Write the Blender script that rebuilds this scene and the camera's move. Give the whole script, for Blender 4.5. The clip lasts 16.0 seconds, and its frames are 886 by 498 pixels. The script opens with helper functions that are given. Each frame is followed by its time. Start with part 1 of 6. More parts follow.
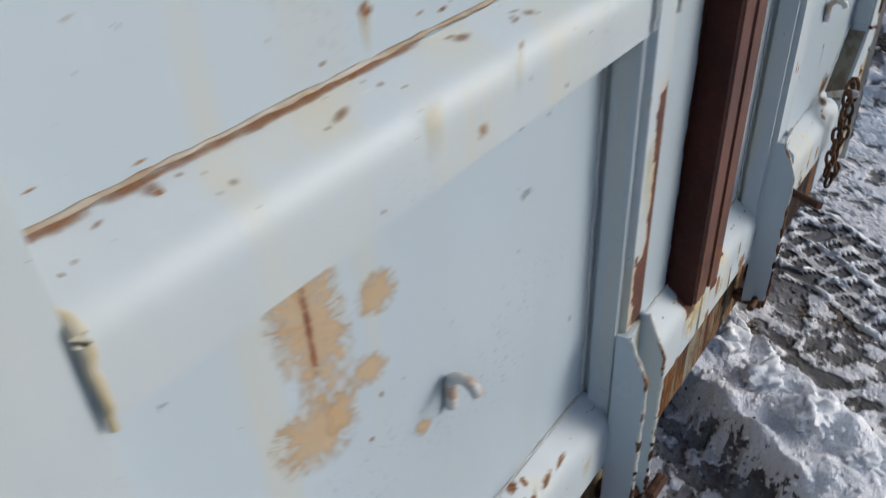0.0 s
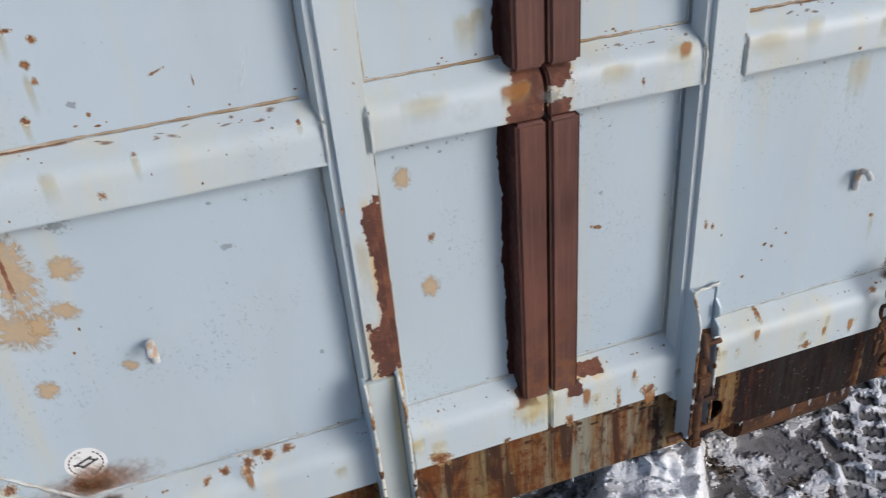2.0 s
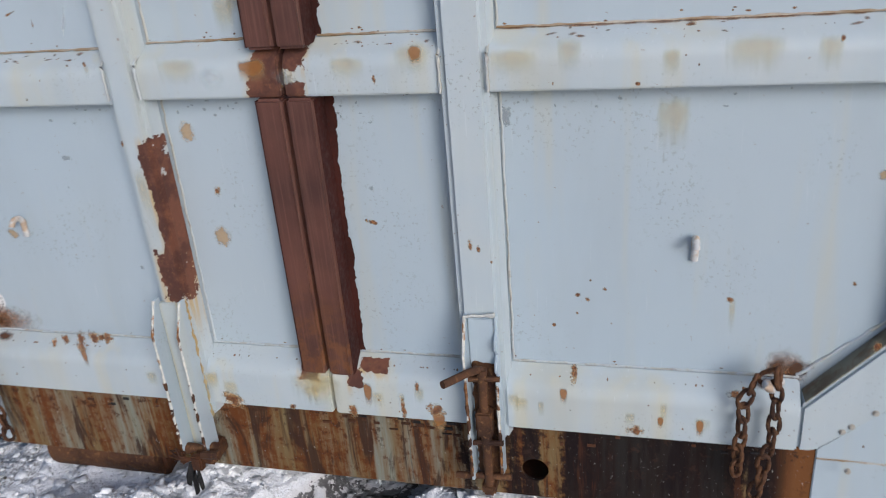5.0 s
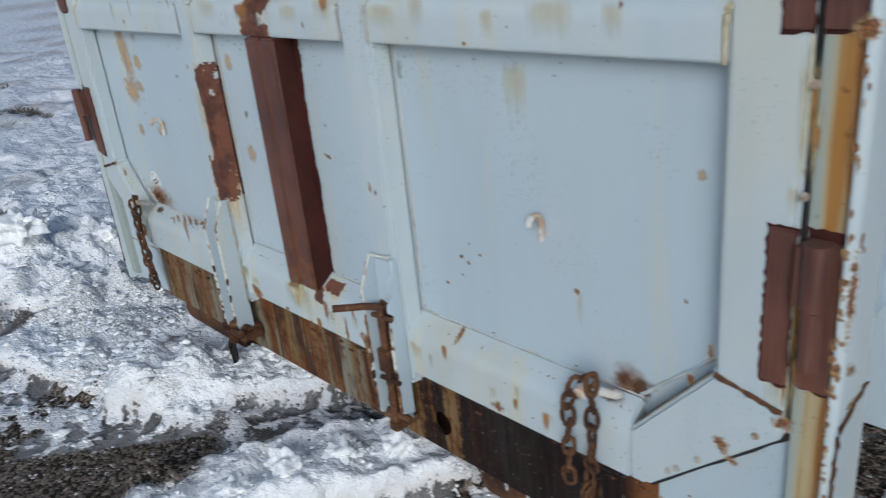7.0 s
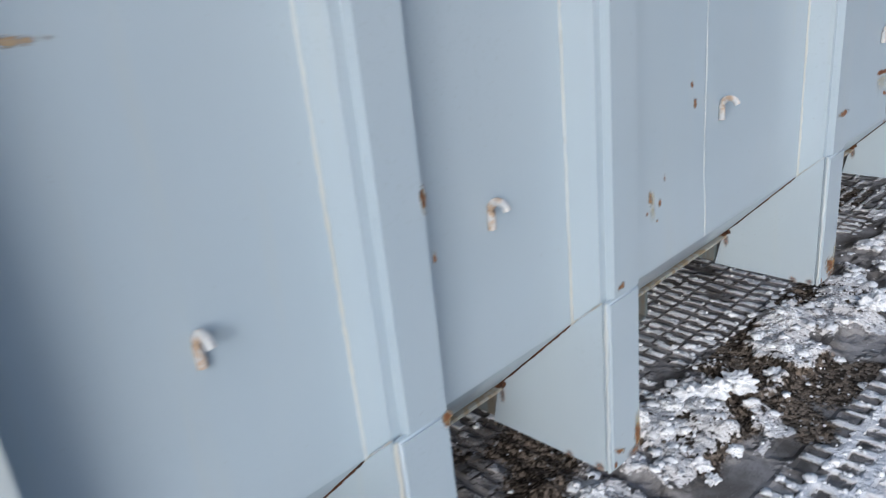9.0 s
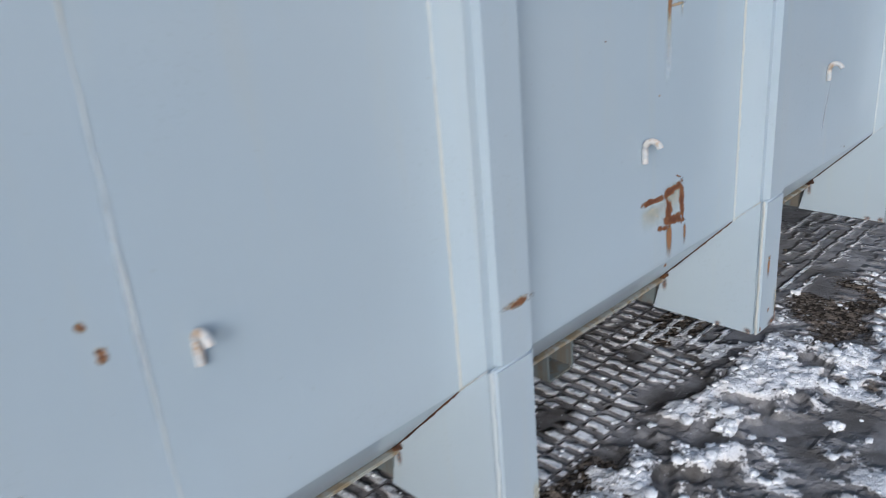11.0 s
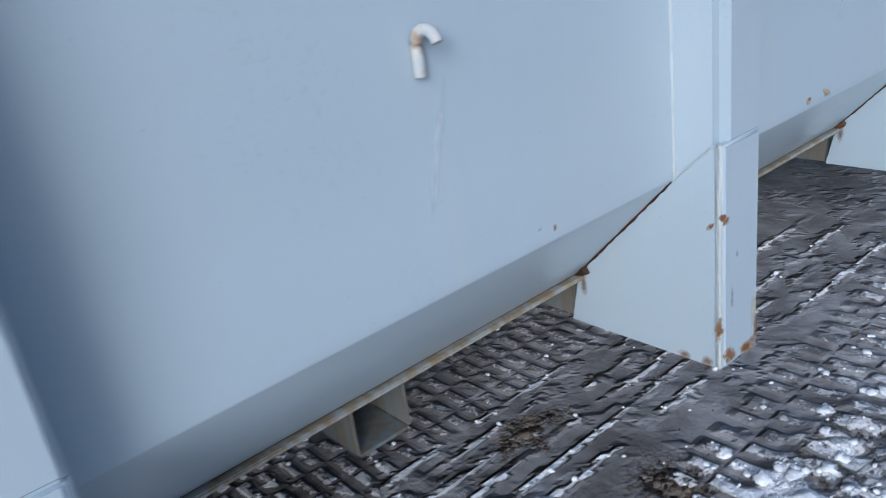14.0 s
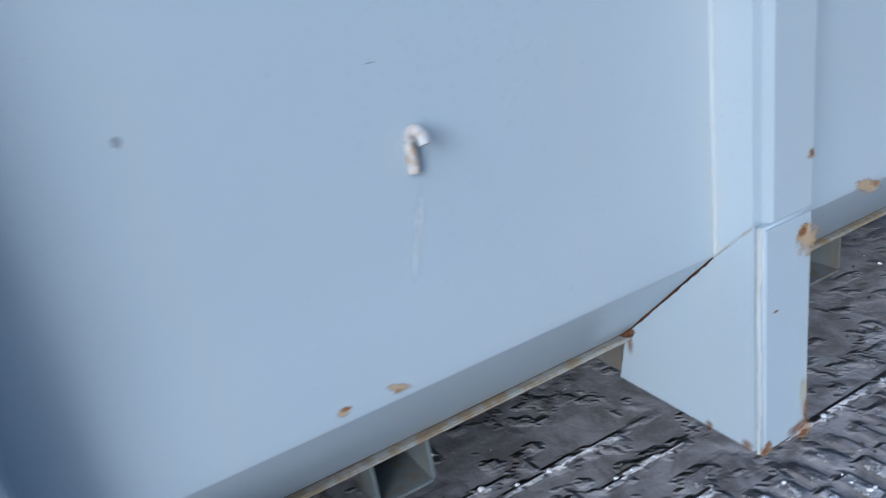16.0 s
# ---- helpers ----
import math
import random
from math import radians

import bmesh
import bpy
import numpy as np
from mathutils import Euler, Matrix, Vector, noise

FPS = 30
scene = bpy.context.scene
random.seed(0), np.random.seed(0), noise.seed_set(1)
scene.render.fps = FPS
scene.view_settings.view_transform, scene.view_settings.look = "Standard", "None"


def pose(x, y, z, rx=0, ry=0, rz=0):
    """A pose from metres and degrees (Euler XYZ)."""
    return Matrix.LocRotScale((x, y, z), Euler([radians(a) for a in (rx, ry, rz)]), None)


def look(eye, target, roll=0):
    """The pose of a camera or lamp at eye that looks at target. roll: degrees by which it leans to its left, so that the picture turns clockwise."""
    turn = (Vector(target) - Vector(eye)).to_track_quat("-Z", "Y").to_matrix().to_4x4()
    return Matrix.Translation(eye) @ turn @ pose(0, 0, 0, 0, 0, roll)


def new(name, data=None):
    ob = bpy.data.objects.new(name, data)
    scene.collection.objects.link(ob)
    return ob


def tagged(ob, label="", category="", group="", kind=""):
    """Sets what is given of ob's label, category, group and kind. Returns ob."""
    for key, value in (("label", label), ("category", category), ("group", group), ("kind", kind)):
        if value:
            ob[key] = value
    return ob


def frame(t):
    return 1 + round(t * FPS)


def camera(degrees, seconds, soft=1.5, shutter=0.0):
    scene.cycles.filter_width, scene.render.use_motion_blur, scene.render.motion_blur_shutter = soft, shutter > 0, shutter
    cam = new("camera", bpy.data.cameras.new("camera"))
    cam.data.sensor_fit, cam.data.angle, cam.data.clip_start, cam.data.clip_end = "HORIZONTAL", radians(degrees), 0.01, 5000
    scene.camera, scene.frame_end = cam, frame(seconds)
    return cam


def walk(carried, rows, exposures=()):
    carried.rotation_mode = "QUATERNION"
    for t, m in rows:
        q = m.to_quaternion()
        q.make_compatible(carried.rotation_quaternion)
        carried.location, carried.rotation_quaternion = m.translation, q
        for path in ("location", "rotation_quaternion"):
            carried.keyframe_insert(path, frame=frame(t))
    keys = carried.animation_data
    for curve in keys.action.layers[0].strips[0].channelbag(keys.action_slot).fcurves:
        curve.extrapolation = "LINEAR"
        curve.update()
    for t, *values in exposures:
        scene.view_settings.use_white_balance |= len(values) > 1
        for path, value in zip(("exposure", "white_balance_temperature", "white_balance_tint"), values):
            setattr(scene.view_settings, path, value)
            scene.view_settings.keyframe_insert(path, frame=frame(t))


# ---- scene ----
cam = camera(58.7, 16.0, soft=1.05, shutter=0.35)
PATH = [
    (0, (-0.013, -0.34, 1.374), (1.278, 0.682, 0.238), -3.4),
    (0.5, (0.147, -0.647, 1.458), (1.23, 0.669, 0.411), -6.2),
    (1, (0.34, -0.839, 1.464), (1.188, 0.659, 0.445), -7.1),
    (1.5, (0.483, -0.975, 1.512), (1.1, 0.638, 0.504), -6.9),
    (2, (0.658, -1.158, 1.569), (1.135, 0.493, 0.546), -5.2),
    (2.5, (0.835, -1.216, 1.577), (1.223, 0.452, 0.544), -4.1),
    (3, (0.991, -1.264, 1.589), (1.31, 0.417, 0.552), -4.3),
    (3.5, (1.194, -1.362, 1.576), (1.424, 0.332, 0.538), -5.4),
    (3.7, (1.276, -1.39, 1.568), (1.452, 0.312, 0.531), -6.1),
    (5.8, (2.234, -1.253, 1.275), (1.179, 0.315, 0.621), -3.5),
    (6, (2.321, -1.194, 1.265), (1.139, 0.282, 0.615), -4.0),
    (6.5, (2.569, -1.089, 1.245), (1.207, 0.197, 0.545), -5.3),
    (7, (2.801, -0.94, 1.262), (1.42, 0.285, 0.493), -6.0),
    (7.5, (2.894, -0.695, 1.235), (1.567, 0.56, 0.422), -6.3),
    (8, (3.031, -0.482, 1.267), (1.724, 0.804, 0.469), -6.1),
    (8.5, (3.174, -0.268, 1.289), (1.843, 1.009, 0.517), -6.0),
    (9, (3.21, -0.017, 1.265), (1.854, 1.25, 0.518), -6.1),
    (9.5, (3.242, 0.299, 1.299), (1.873, 1.559, 0.566), -5.9),
    (10, (3.299, 0.62, 1.28), (1.932, 1.899, 0.576), -5.5),
    (10.2, (3.332, 0.731, 1.291), (1.954, 2.001, 0.592), -5.5),
    (12.3, (3.051, 2.176, 1.25), (1.772, 3.456, 0.398), -5.7),
    (12.5, (3.039, 2.297, 1.239), (1.759, 3.567, 0.375), -6.4),
    (13, (3.067, 2.614, 1.137), (1.698, 3.87, 0.396), -7.7),
    (13.5, (3.051, 2.888, 1.009), (1.653, 4.134, 0.307), -8.7),
    (14, (3.064, 3.155, 0.961), (1.611, 4.298, 0.198), -8.4),
    (14.5, (3.071, 3.407, 0.999), (1.558, 4.477, 0.247), -8.6),
    (15, (3.145, 3.713, 1.042), (1.568, 4.703, 0.31), -8.9),
    (15.5, (3.128, 4.04, 1.056), (1.521, 4.968, 0.311), -8.4),
    (16, (3.136, 4.349, 1.054), (1.493, 5.202, 0.297), -9.4),
]
EXPOSURES = [(0, -0.2, 5950, 11), (2.5, -0.08, 5850, 13), (3.5, -0.08, 5800, 14), (6, -0.42, 5650, 10), (6.5, -0.45, 5450, 8), (7.5, -0.32, 5550, 6), (8.5, -0.1, 5650, 10), (10, -0.13, 5650, 11), (12.5, -0.18, 5280, 10), (13.5, -0.22, 5120, 10), (14.5, 0.05, 5150, 10), (16, -0.03, 5060, 10)]
walk(cam, [(t, look(e, g, r)) for t, e, g, r in PATH], EXPOSURES)
# ---------------------------------------------------------------- world, sun
world = bpy.data.worlds.new("sky_world")
scene.world = world
world.use_nodes = True
wn = world.node_tree
sky = wn.nodes.new("ShaderNodeTexSky")
sky.sky_type = "NISHITA"
sky.sun_disc = False
sky.sun_elevation = radians(23)
sky.sun_rotation = radians(141)
sky.air_density, sky.dust_density, sky.ozone_density = 1.0, 3.0, 1.0
bg = wn.nodes["Background"]
bg.inputs["Strength"].default_value = 0.13
wn.links.new(sky.outputs[0], bg.inputs[0])
sun = new("sun", bpy.data.lights.new("sun", "SUN"))
sun.data.energy = 2.0
sun.data.angle = radians(28)
sun.data.color = (1.0, 0.95, 0.88)
sun.matrix_world = look((5.8, -7.2, 4.0), (0, 0, 0))

# ---------------------------------------------------------------- small maths
C = 1.198          # middle of the doors
PANEL = 0.05       # depth of the door sheets behind the face of the frame
WALL = 2.396       # outer side of the side sheet
RIBF = 2.477       # face of the side ribs
TOP = 2.35


def hash2(ix, iy, seed):
    n = (ix.astype(np.int64) * 374761393 + iy.astype(np.int64) * 668265263 + seed * 1442695041) & 0x7FFFFFFF
    n = ((n ^ (n >> 13)) * 1274126177) & 0x7FFFFFFF
    return ((n ^ (n >> 16)) & 0xFFFF) / 65535.0


def value_noise(x, y, seed=0):
    ix, iy = np.floor(x), np.floor(y)
    fx, fy = x - ix, y - iy
    fx, fy = fx * fx * (3 - 2 * fx), fy * fy * (3 - 2 * fy)
    a, b = hash2(ix, iy, seed), hash2(ix + 1, iy, seed)
    c, d = hash2(ix, iy + 1, seed), hash2(ix + 1, iy + 1, seed)
    return (a + (b - a) * fx) * (1 - fy) + (c + (d - c) * fx) * fy


def fbm(x, y, size, seed=0, octaves=4):
    total, amp, norm = 0.0, 1.0, 0.0
    for o in range(octaves):
        total = total + amp * value_noise(x / size * 2**o + 17.3 * o, y / size * 2**o - 9.1 * o, seed + o)
        norm += amp
        amp *= 0.5
    return total / norm


def smooth(a, b, v):
    t = np.clip((v - a) / (b - a), 0, 1)
    return t * t * (3 - 2 * t)


# ---------------------------------------------------------------- mesh helpers
def mesh_of(bm, material, smooth_angle=None):
    me = bpy.data.meshes.new("mesh")
    bm.normal_update()
    bm.to_mesh(me)
    bm.free()
    for m in material if isinstance(material, (list, tuple)) else [material]:
        me.materials.append(m)
    if smooth_angle is not None:
        me.shade_smooth()
        me.set_sharp_from_angle(angle=radians(smooth_angle))
    return me


def part(name, bm, material, parent, label="", smooth_angle=35):
    ob = new(name, mesh_of(bm, material, smooth_angle))
    ob.parent = parent
    if label:
        ob["label"] = label
    return ob


def bevel_all(bm, width, segments=2, angle=20):
    edges = [e for e in bm.edges if len(e.link_faces) == 2 and e.calc_face_angle(0) > radians(angle)]
    if edges and width > 0:
        bmesh.ops.bevel(bm, geom=edges, offset=width, segments=segments, affect="EDGES", clamp_overlap=True)
    return bm


def box(x0, x1, y0, y1, z0, z1, bevel=0.003, segments=2):
    bm = bmesh.new()
    bmesh.ops.create_cube(bm, size=1, matrix=Matrix.LocRotScale(((x0 + x1) / 2, (y0 + y1) / 2, (z0 + z1) / 2), None, (abs(x1 - x0), abs(y1 - y0), abs(z1 - z0))))
    return bevel_all(bm, bevel, segments)


def prism(profile, axis, a, b, bevel=0.003, segments=2):
    """A closed outline swept straight along an axis from a to b. The outline's pairs are the other two axes in the order x, y, z."""
    bm = bmesh.new()

    def place(p, s):
        return {"x": (s, p[0], p[1]), "y": (p[0], s, p[1]), "z": (p[0], p[1], s)}[axis]

    one = [bm.verts.new(place(p, a)) for p in profile]
    two = [bm.verts.new(place(p, b)) for p in profile]
    bm.faces.new(one)
    bm.faces.new(two[::-1])
    n = len(profile)
    for i in range(n):
        bm.faces.new((one[i], two[i], two[(i + 1) % n], one[(i + 1) % n]))
    bmesh.ops.recalc_face_normals(bm, faces=bm.faces)
    return bevel_all(bm, bevel, segments)


def tube(points, radius, sides=10, wobble=0.0, seed=0, closed=False, flat=1.0):
    """A round bar along a line of points; wobble makes it uneven as a weld is."""
    rnd = random.Random(seed)
    bm = bmesh.new()
    pts = [Vector(p) for p in points]
    n = len(pts)
    rings = []
    for i, p in enumerate(pts):
        if closed:
            d = pts[(i + 1) % n] - pts[i - 1]
        else:
            d = pts[min(i + 1, n - 1)] - pts[max(i - 1, 0)]
        d.normalize()
        side = d.cross(Vector((0, 0, 1)))
        if side.length < 0.2:
            side = d.cross(Vector((0, 1, 0)))
        side.normalize()
        up = side.cross(d)
        r = radius * (1 + wobble * rnd.uniform(-1, 1))
        rings.append([bm.verts.new(p + (side * math.cos(k * math.tau / sides) * flat + up * math.sin(k * math.tau / sides)) * r) for k in range(sides)])
    for i in range(n if closed else n - 1):
        a, b = rings[i], rings[(i + 1) % n]
        for k in range(sides):
            bm.faces.new((a[k], a[(k + 1) % sides], b[(k + 1) % sides], b[k]))
    if not closed:
        bm.faces.new(rings[0][::-1])
        bm.faces.new(rings[-1])
    bmesh.ops.recalc_face_normals(bm, faces=bm.faces)
    return bm


def line(a, b, step=0.012, wander=0.0, seed=0):
    rnd = random.Random(seed)
    a, b = Vector(a), Vector(b)
    n = max(2, int((b - a).length / step))
    return [a.lerp(b, i / n) + Vector([rnd.uniform(-wander, wander) for _ in range(3)]) for i in range(n + 1)]


def join(*bms):
    out = bmesh.new()
    for b in bms:
        me = bpy.data.meshes.new("tmp")
        b.to_mesh(me)
        b.free()
        out.from_mesh(me)
        bpy.data.meshes.remove(me)
    return out


# ---------------------------------------------------------------- materials
class Nodes:
    """A short way to write node materials."""

    def __init__(self, name):
        self.mat = bpy.data.materials.new(name)
        self.mat.use_nodes = True
        self.tree = self.mat.node_tree
        self.bsdf = self.tree.nodes["Principled BSDF"]
        self.out = self.tree.nodes["Material Output"]
        self.pos = self.tree.nodes.new("ShaderNodeNewGeometry").outputs["Position"]

    def link(self, a, b):
        if hasattr(a, "is_output"):
            self.tree.links.new(a, b)
        else:
            b.default_value = a

    def scaled(self, vec, sx, sy, sz):
        n = self.tree.nodes.new("ShaderNodeVectorMath")
        n.operation = "MULTIPLY"
        self.link(vec, n.inputs[0])
        n.inputs[1].default_value = (sx, sy, sz)
        return n.outputs[0]

    def noise(self, scale, detail=4, rough=0.55, vec=None, distortion=0.0):
        n = self.tree.nodes.new("ShaderNodeTexNoise")
        n.inputs["Scale"].default_value = scale
        n.inputs["Detail"].default_value = detail
        n.inputs["Roughness"].default_value = rough
        n.inputs["Distortion"].default_value = distortion
        self.link(vec if vec is not None else self.pos, n.inputs["Vector"])
        return n.outputs["Fac"]

    def voronoi(self, scale, vec=None, feature="F1"):
        n = self.tree.nodes.new("ShaderNodeTexVoronoi")
        n.feature = feature
        n.inputs["Scale"].default_value = scale
        self.link(vec if vec is not None else self.pos, n.inputs["Vector"])
        return n.outputs["Distance"]

    def ramp(self, v, a, b, c=0.0, d=1.0):
        n = self.tree.nodes.new("ShaderNodeMapRange")
        n.interpolation_type = "SMOOTHSTEP"
        self.link(v, n.inputs["Value"])
        for key, val in (("From Min", a), ("From Max", b), ("To Min", c), ("To Max", d)):
            n.inputs[key].default_value = val
        return n.outputs[0]

    def math(self, op, a, b=0.0, c=None):
        n = self.tree.nodes.new("ShaderNodeMath")
        n.operation = op
        self.link(a, n.inputs[0])
        self.link(b, n.inputs[1])
        if c is not None:
            self.link(c, n.inputs[2])
        return n.outputs[0]

    def mix(self, f, a, b):
        n = self.tree.nodes.new("ShaderNodeMix")
        n.data_type = "RGBA"
        self.link(f, n.inputs["Factor"])
        for v, s in ((a, n.inputs["A"]), (b, n.inputs["B"])):
            self.link((*v, 1) if isinstance(v, tuple) else v, s)
        return n.outputs["Result"]

    def bump(self, h, strength=0.2, distance=0.002, normal=None):
        n = self.tree.nodes.new("ShaderNodeBump")
        n.inputs["Strength"].default_value = strength
        n.inputs["Distance"].default_value = distance
        self.link(h, n.inputs["Height"])
        if normal is not None:
            self.link(normal, n.inputs["Normal"])
        return n.outputs[0]

    def split(self, v):
        n = self.tree.nodes.new("ShaderNodeSeparateXYZ")
        self.link(v, n.inputs[0])
        return n.outputs

    def attr(self, name):
        n = self.tree.nodes.new("ShaderNodeAttribute")
        n.attribute_name = name
        return n.outputs

    def set(self, color=None, rough=None, normal=None, metal=None, coat=None, spec=None, alpha=None):
        for key, v in (("Base Color", color), ("Roughness", rough), ("Normal", normal), ("Metallic", metal), ("Coat Weight", coat), ("Specular IOR Level", spec), ("Alpha", alpha)):
            if v is not None:
                self.link((*v, 1) if isinstance(v, tuple) else v, self.bsdf.inputs[key])
        return self.mat


PAINT = (0.415, 0.490, 0.545)


# where rails and ribs of the doors are bared: middle x and z, half width and height, lean
BARED = (
    (0.876, 0.923, 0.020, 0.055, 0.0), (0.885, 0.804, 0.021, 0.110, 0.0), (0.870, 0.671, 0.033, 0.055, 0.0),
    (C - 0.030, 1.105, 0.034, 0.062, 0.25), (C + 0.024, 1.140, 0.028, 0.026, 0.0), (C + 0.020, 1.070, 0.026, 0.016, 0.0),
    (C - 0.050, 0.440, 0.024, 0.018, 0.0), (C + 0.100, 0.456, 0.028, 0.010, 0.0), (C + 0.060, 0.432, 0.018, 0.018, 0.0),
)


def paint_material(name, worn, chalk=0.0, pricked=0.0, bared=()):
    """Light blue-grey enamel on sheet steel; worn: how chalky, specked and stained it is."""
    n = Nodes(name)
    big = n.noise(1.3, 3)
    cloud = n.noise(9, 4)
    c = n.mix(n.ramp(big, 0.3, 0.7), PAINT, (0.395, 0.480, 0.548))
    c = n.mix(n.math("MULTIPLY", n.ramp(cloud, 0.45, 0.75), 0.12 * worn), c, (0.47, 0.53, 0.54))
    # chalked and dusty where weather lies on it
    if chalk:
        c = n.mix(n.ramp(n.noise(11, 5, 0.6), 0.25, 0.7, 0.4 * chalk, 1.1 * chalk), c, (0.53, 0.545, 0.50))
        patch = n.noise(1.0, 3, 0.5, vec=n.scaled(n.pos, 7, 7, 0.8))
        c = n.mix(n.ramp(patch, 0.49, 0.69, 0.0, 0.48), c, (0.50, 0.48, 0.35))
    grime = n.noise(1.0, 4, 0.6, vec=n.scaled(n.pos, 5, 5, 1.1))
    c = n.mix(n.ramp(grime, 0.48, 0.74, 0.0, 0.30 * worn), c, (0.34, 0.385, 0.41))
    c = n.mix(n.ramp(grime, 0.46, 0.26, 0.0, 0.30 * worn), c, (0.49, 0.55, 0.58))
    # yellowish runs
    runs = n.noise(1.0, 3, vec=n.scaled(n.pos, 14, 14, 1.2))
    c = n.mix(n.math("MULTIPLY", n.ramp(runs, 0.54, 0.74), 0.45 * worn), c, (0.50, 0.485, 0.37))
    # specks, chips and rust pricks, thick in some places and absent in others
    clump = n.ramp(n.noise(3.5, 3), 0.50, 0.66)
    specks = n.math("MULTIPLY", n.ramp(n.noise(150, 2, 0.5), 0.60, 0.68), clump)
    c = n.mix(n.math("MULTIPLY", specks, 0.34 * worn), c, (0.16, 0.155, 0.14))
    chips = n.ramp(n.noise(85, 3, 0.6), 0.71, 0.74)
    c = n.mix(n.math("MULTIPLY", chips, 0.6 * worn), c, (0.20, 0.10, 0.045))
    pricks = n.math("MULTIPLY", n.ramp(n.voronoi(60), 0.16, 0.06), n.ramp(n.noise(4, 3), 0.57, 0.64))
    c = n.mix(n.math("MULTIPLY", pricks, pricked), c, (0.10, 0.05, 0.028))
    # pale scratches
    scr = n.ramp(n.noise(1.0, 2, vec=n.scaled(n.pos, 160, 160, 9)), 0.66, 0.74)
    c = n.mix(n.math("MULTIPLY", scr, 0.22 * worn), c, (0.6, 0.65, 0.68))
    # places where the paint is gone down to rust, torn at their edges, with rusty water dried round them
    gone = None
    if bared:
        p = n.split(n.pos)
        jag = n.math("ADD", n.math("MULTIPLY", n.math("SUBTRACT", n.noise(26, 5, 0.65), 0.5), 2.0), n.math("MULTIPLY", n.math("SUBTRACT", n.noise(120, 3), 0.5), 0.5))
        crumb, rot = n.noise(90, 5, 0.7), n.noise(18, 4, 0.6)
        wash = n.noise(1.0, 3, 0.6, vec=n.scaled(n.pos, 60, 60, 4))
        for cx, cz, hx, hz, lean in bared:
            u = n.math("DIVIDE", n.math("SUBTRACT", n.math("SUBTRACT", p[0], cx), n.math("MULTIPLY", n.math("SUBTRACT", p[2], cz), lean)), hx)
            v = n.math("DIVIDE", n.math("SUBTRACT", p[2], cz), hz)
            q = n.math("MAXIMUM", n.math("ABSOLUTE", u), n.math("ABSOLUTE", v))
            below = n.math("MULTIPLY", n.ramp(n.math("ABSOLUTE", u), 1.5, 0.8), n.math("MULTIPLY", n.ramp(v, -3.2, -0.8), n.ramp(v, 1.3, 0.8)))
            c = n.mix(n.math("MULTIPLY", below, n.ramp(wash, 0.38, 0.62, 0.1, 0.75)), c, (0.47, 0.33, 0.13))
            m = n.ramp(n.math("ADD", q, jag), 1.06, 0.98)
            gone = m if gone is None else n.math("MAXIMUM", gone, m)
        halo = n.mix(n.ramp(rot, 0.42, 0.60), (0.080, 0.033, 0.024), (0.150, 0.060, 0.036))
        halo = n.mix(n.ramp(crumb, 0.55, 0.70, 0.0, 0.45), halo, (0.25, 0.115, 0.05))
        c = n.mix(gone, c, halo)
    rough = n.ramp(n.math("ADD", n.math("MULTIPLY", cloud, 0.5), n.math("MULTIPLY", big, 0.5)), 0.25, 0.75, 0.20 + 0.09 * worn, 0.23 + 0.11 * worn)
    waves = n.noise(3.2, 2)
    b = n.bump(waves, 0.16, 0.012)
    b = n.bump(n.noise(260, 3), 0.06 + 0.08 * worn, 0.0006, b)
    b = n.bump(n.math("ADD", specks, chips), 0.3 * worn, -0.0008, b)
    if gone is not None:
        rough = n.math("MAXIMUM", rough, n.math("MULTIPLY", gone, 0.75))
        b = n.bump(gone, 0.6, -0.0015, b)
        b = n.bump(n.math("MULTIPLY", gone, crumb), 0.5, 0.002, b)
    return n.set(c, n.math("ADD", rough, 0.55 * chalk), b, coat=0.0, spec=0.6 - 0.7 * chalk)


def rust_material(name, dark, mid, light, light_amount=0.6):
    n = Nodes(name)
    a, f = n.noise(7, 5, 0.65), n.noise(70, 5, 0.7)
    c = n.mix(n.ramp(a, 0.35, 0.65), dark, mid)
    c = n.mix(n.math("MULTIPLY", n.ramp(f, 0.5, 0.72), light_amount), c, light)
    b = n.bump(f, 0.5, 0.0022)
    b = n.bump(n.noise(300, 3), 0.3, 0.0008, b)
    return n.set(c, n.ramp(f, 0.3, 0.7, 0.6, 0.9), b, spec=0.25)


def primer_material():
    """Bare steel with a dark red-brown skin of old primer and rust, brushed down its length."""
    n = Nodes("red_brown_primer")
    lines = n.noise(1.0, 4, 0.6, vec=n.scaled(n.pos, 260, 260, 6))
    a = n.noise(5, 4)
    c = n.mix(n.ramp(a, 0.3, 0.7), (0.060, 0.026, 0.021), (0.120, 0.050, 0.036))
    c = n.mix(n.math("MULTIPLY", n.ramp(lines, 0.45, 0.72), 0.55), c, (0.17, 0.085, 0.062))
    low = n.ramp(n.split(n.pos)[2], 0.75, 0.43)
    c = n.mix(n.math("MULTIPLY", low, n.ramp(n.noise(22, 5, 0.7), 0.42, 0.60, 0.0, 0.8)), c, (0.17, 0.07, 0.026))
    b = n.bump(lines, 0.35, 0.001)
    return n.set(c, n.ramp(lines, 0.3, 0.7, 0.38, 0.6), n.bump(n.noise(120, 4), 0.25, 0.0012, b), spec=0.4)


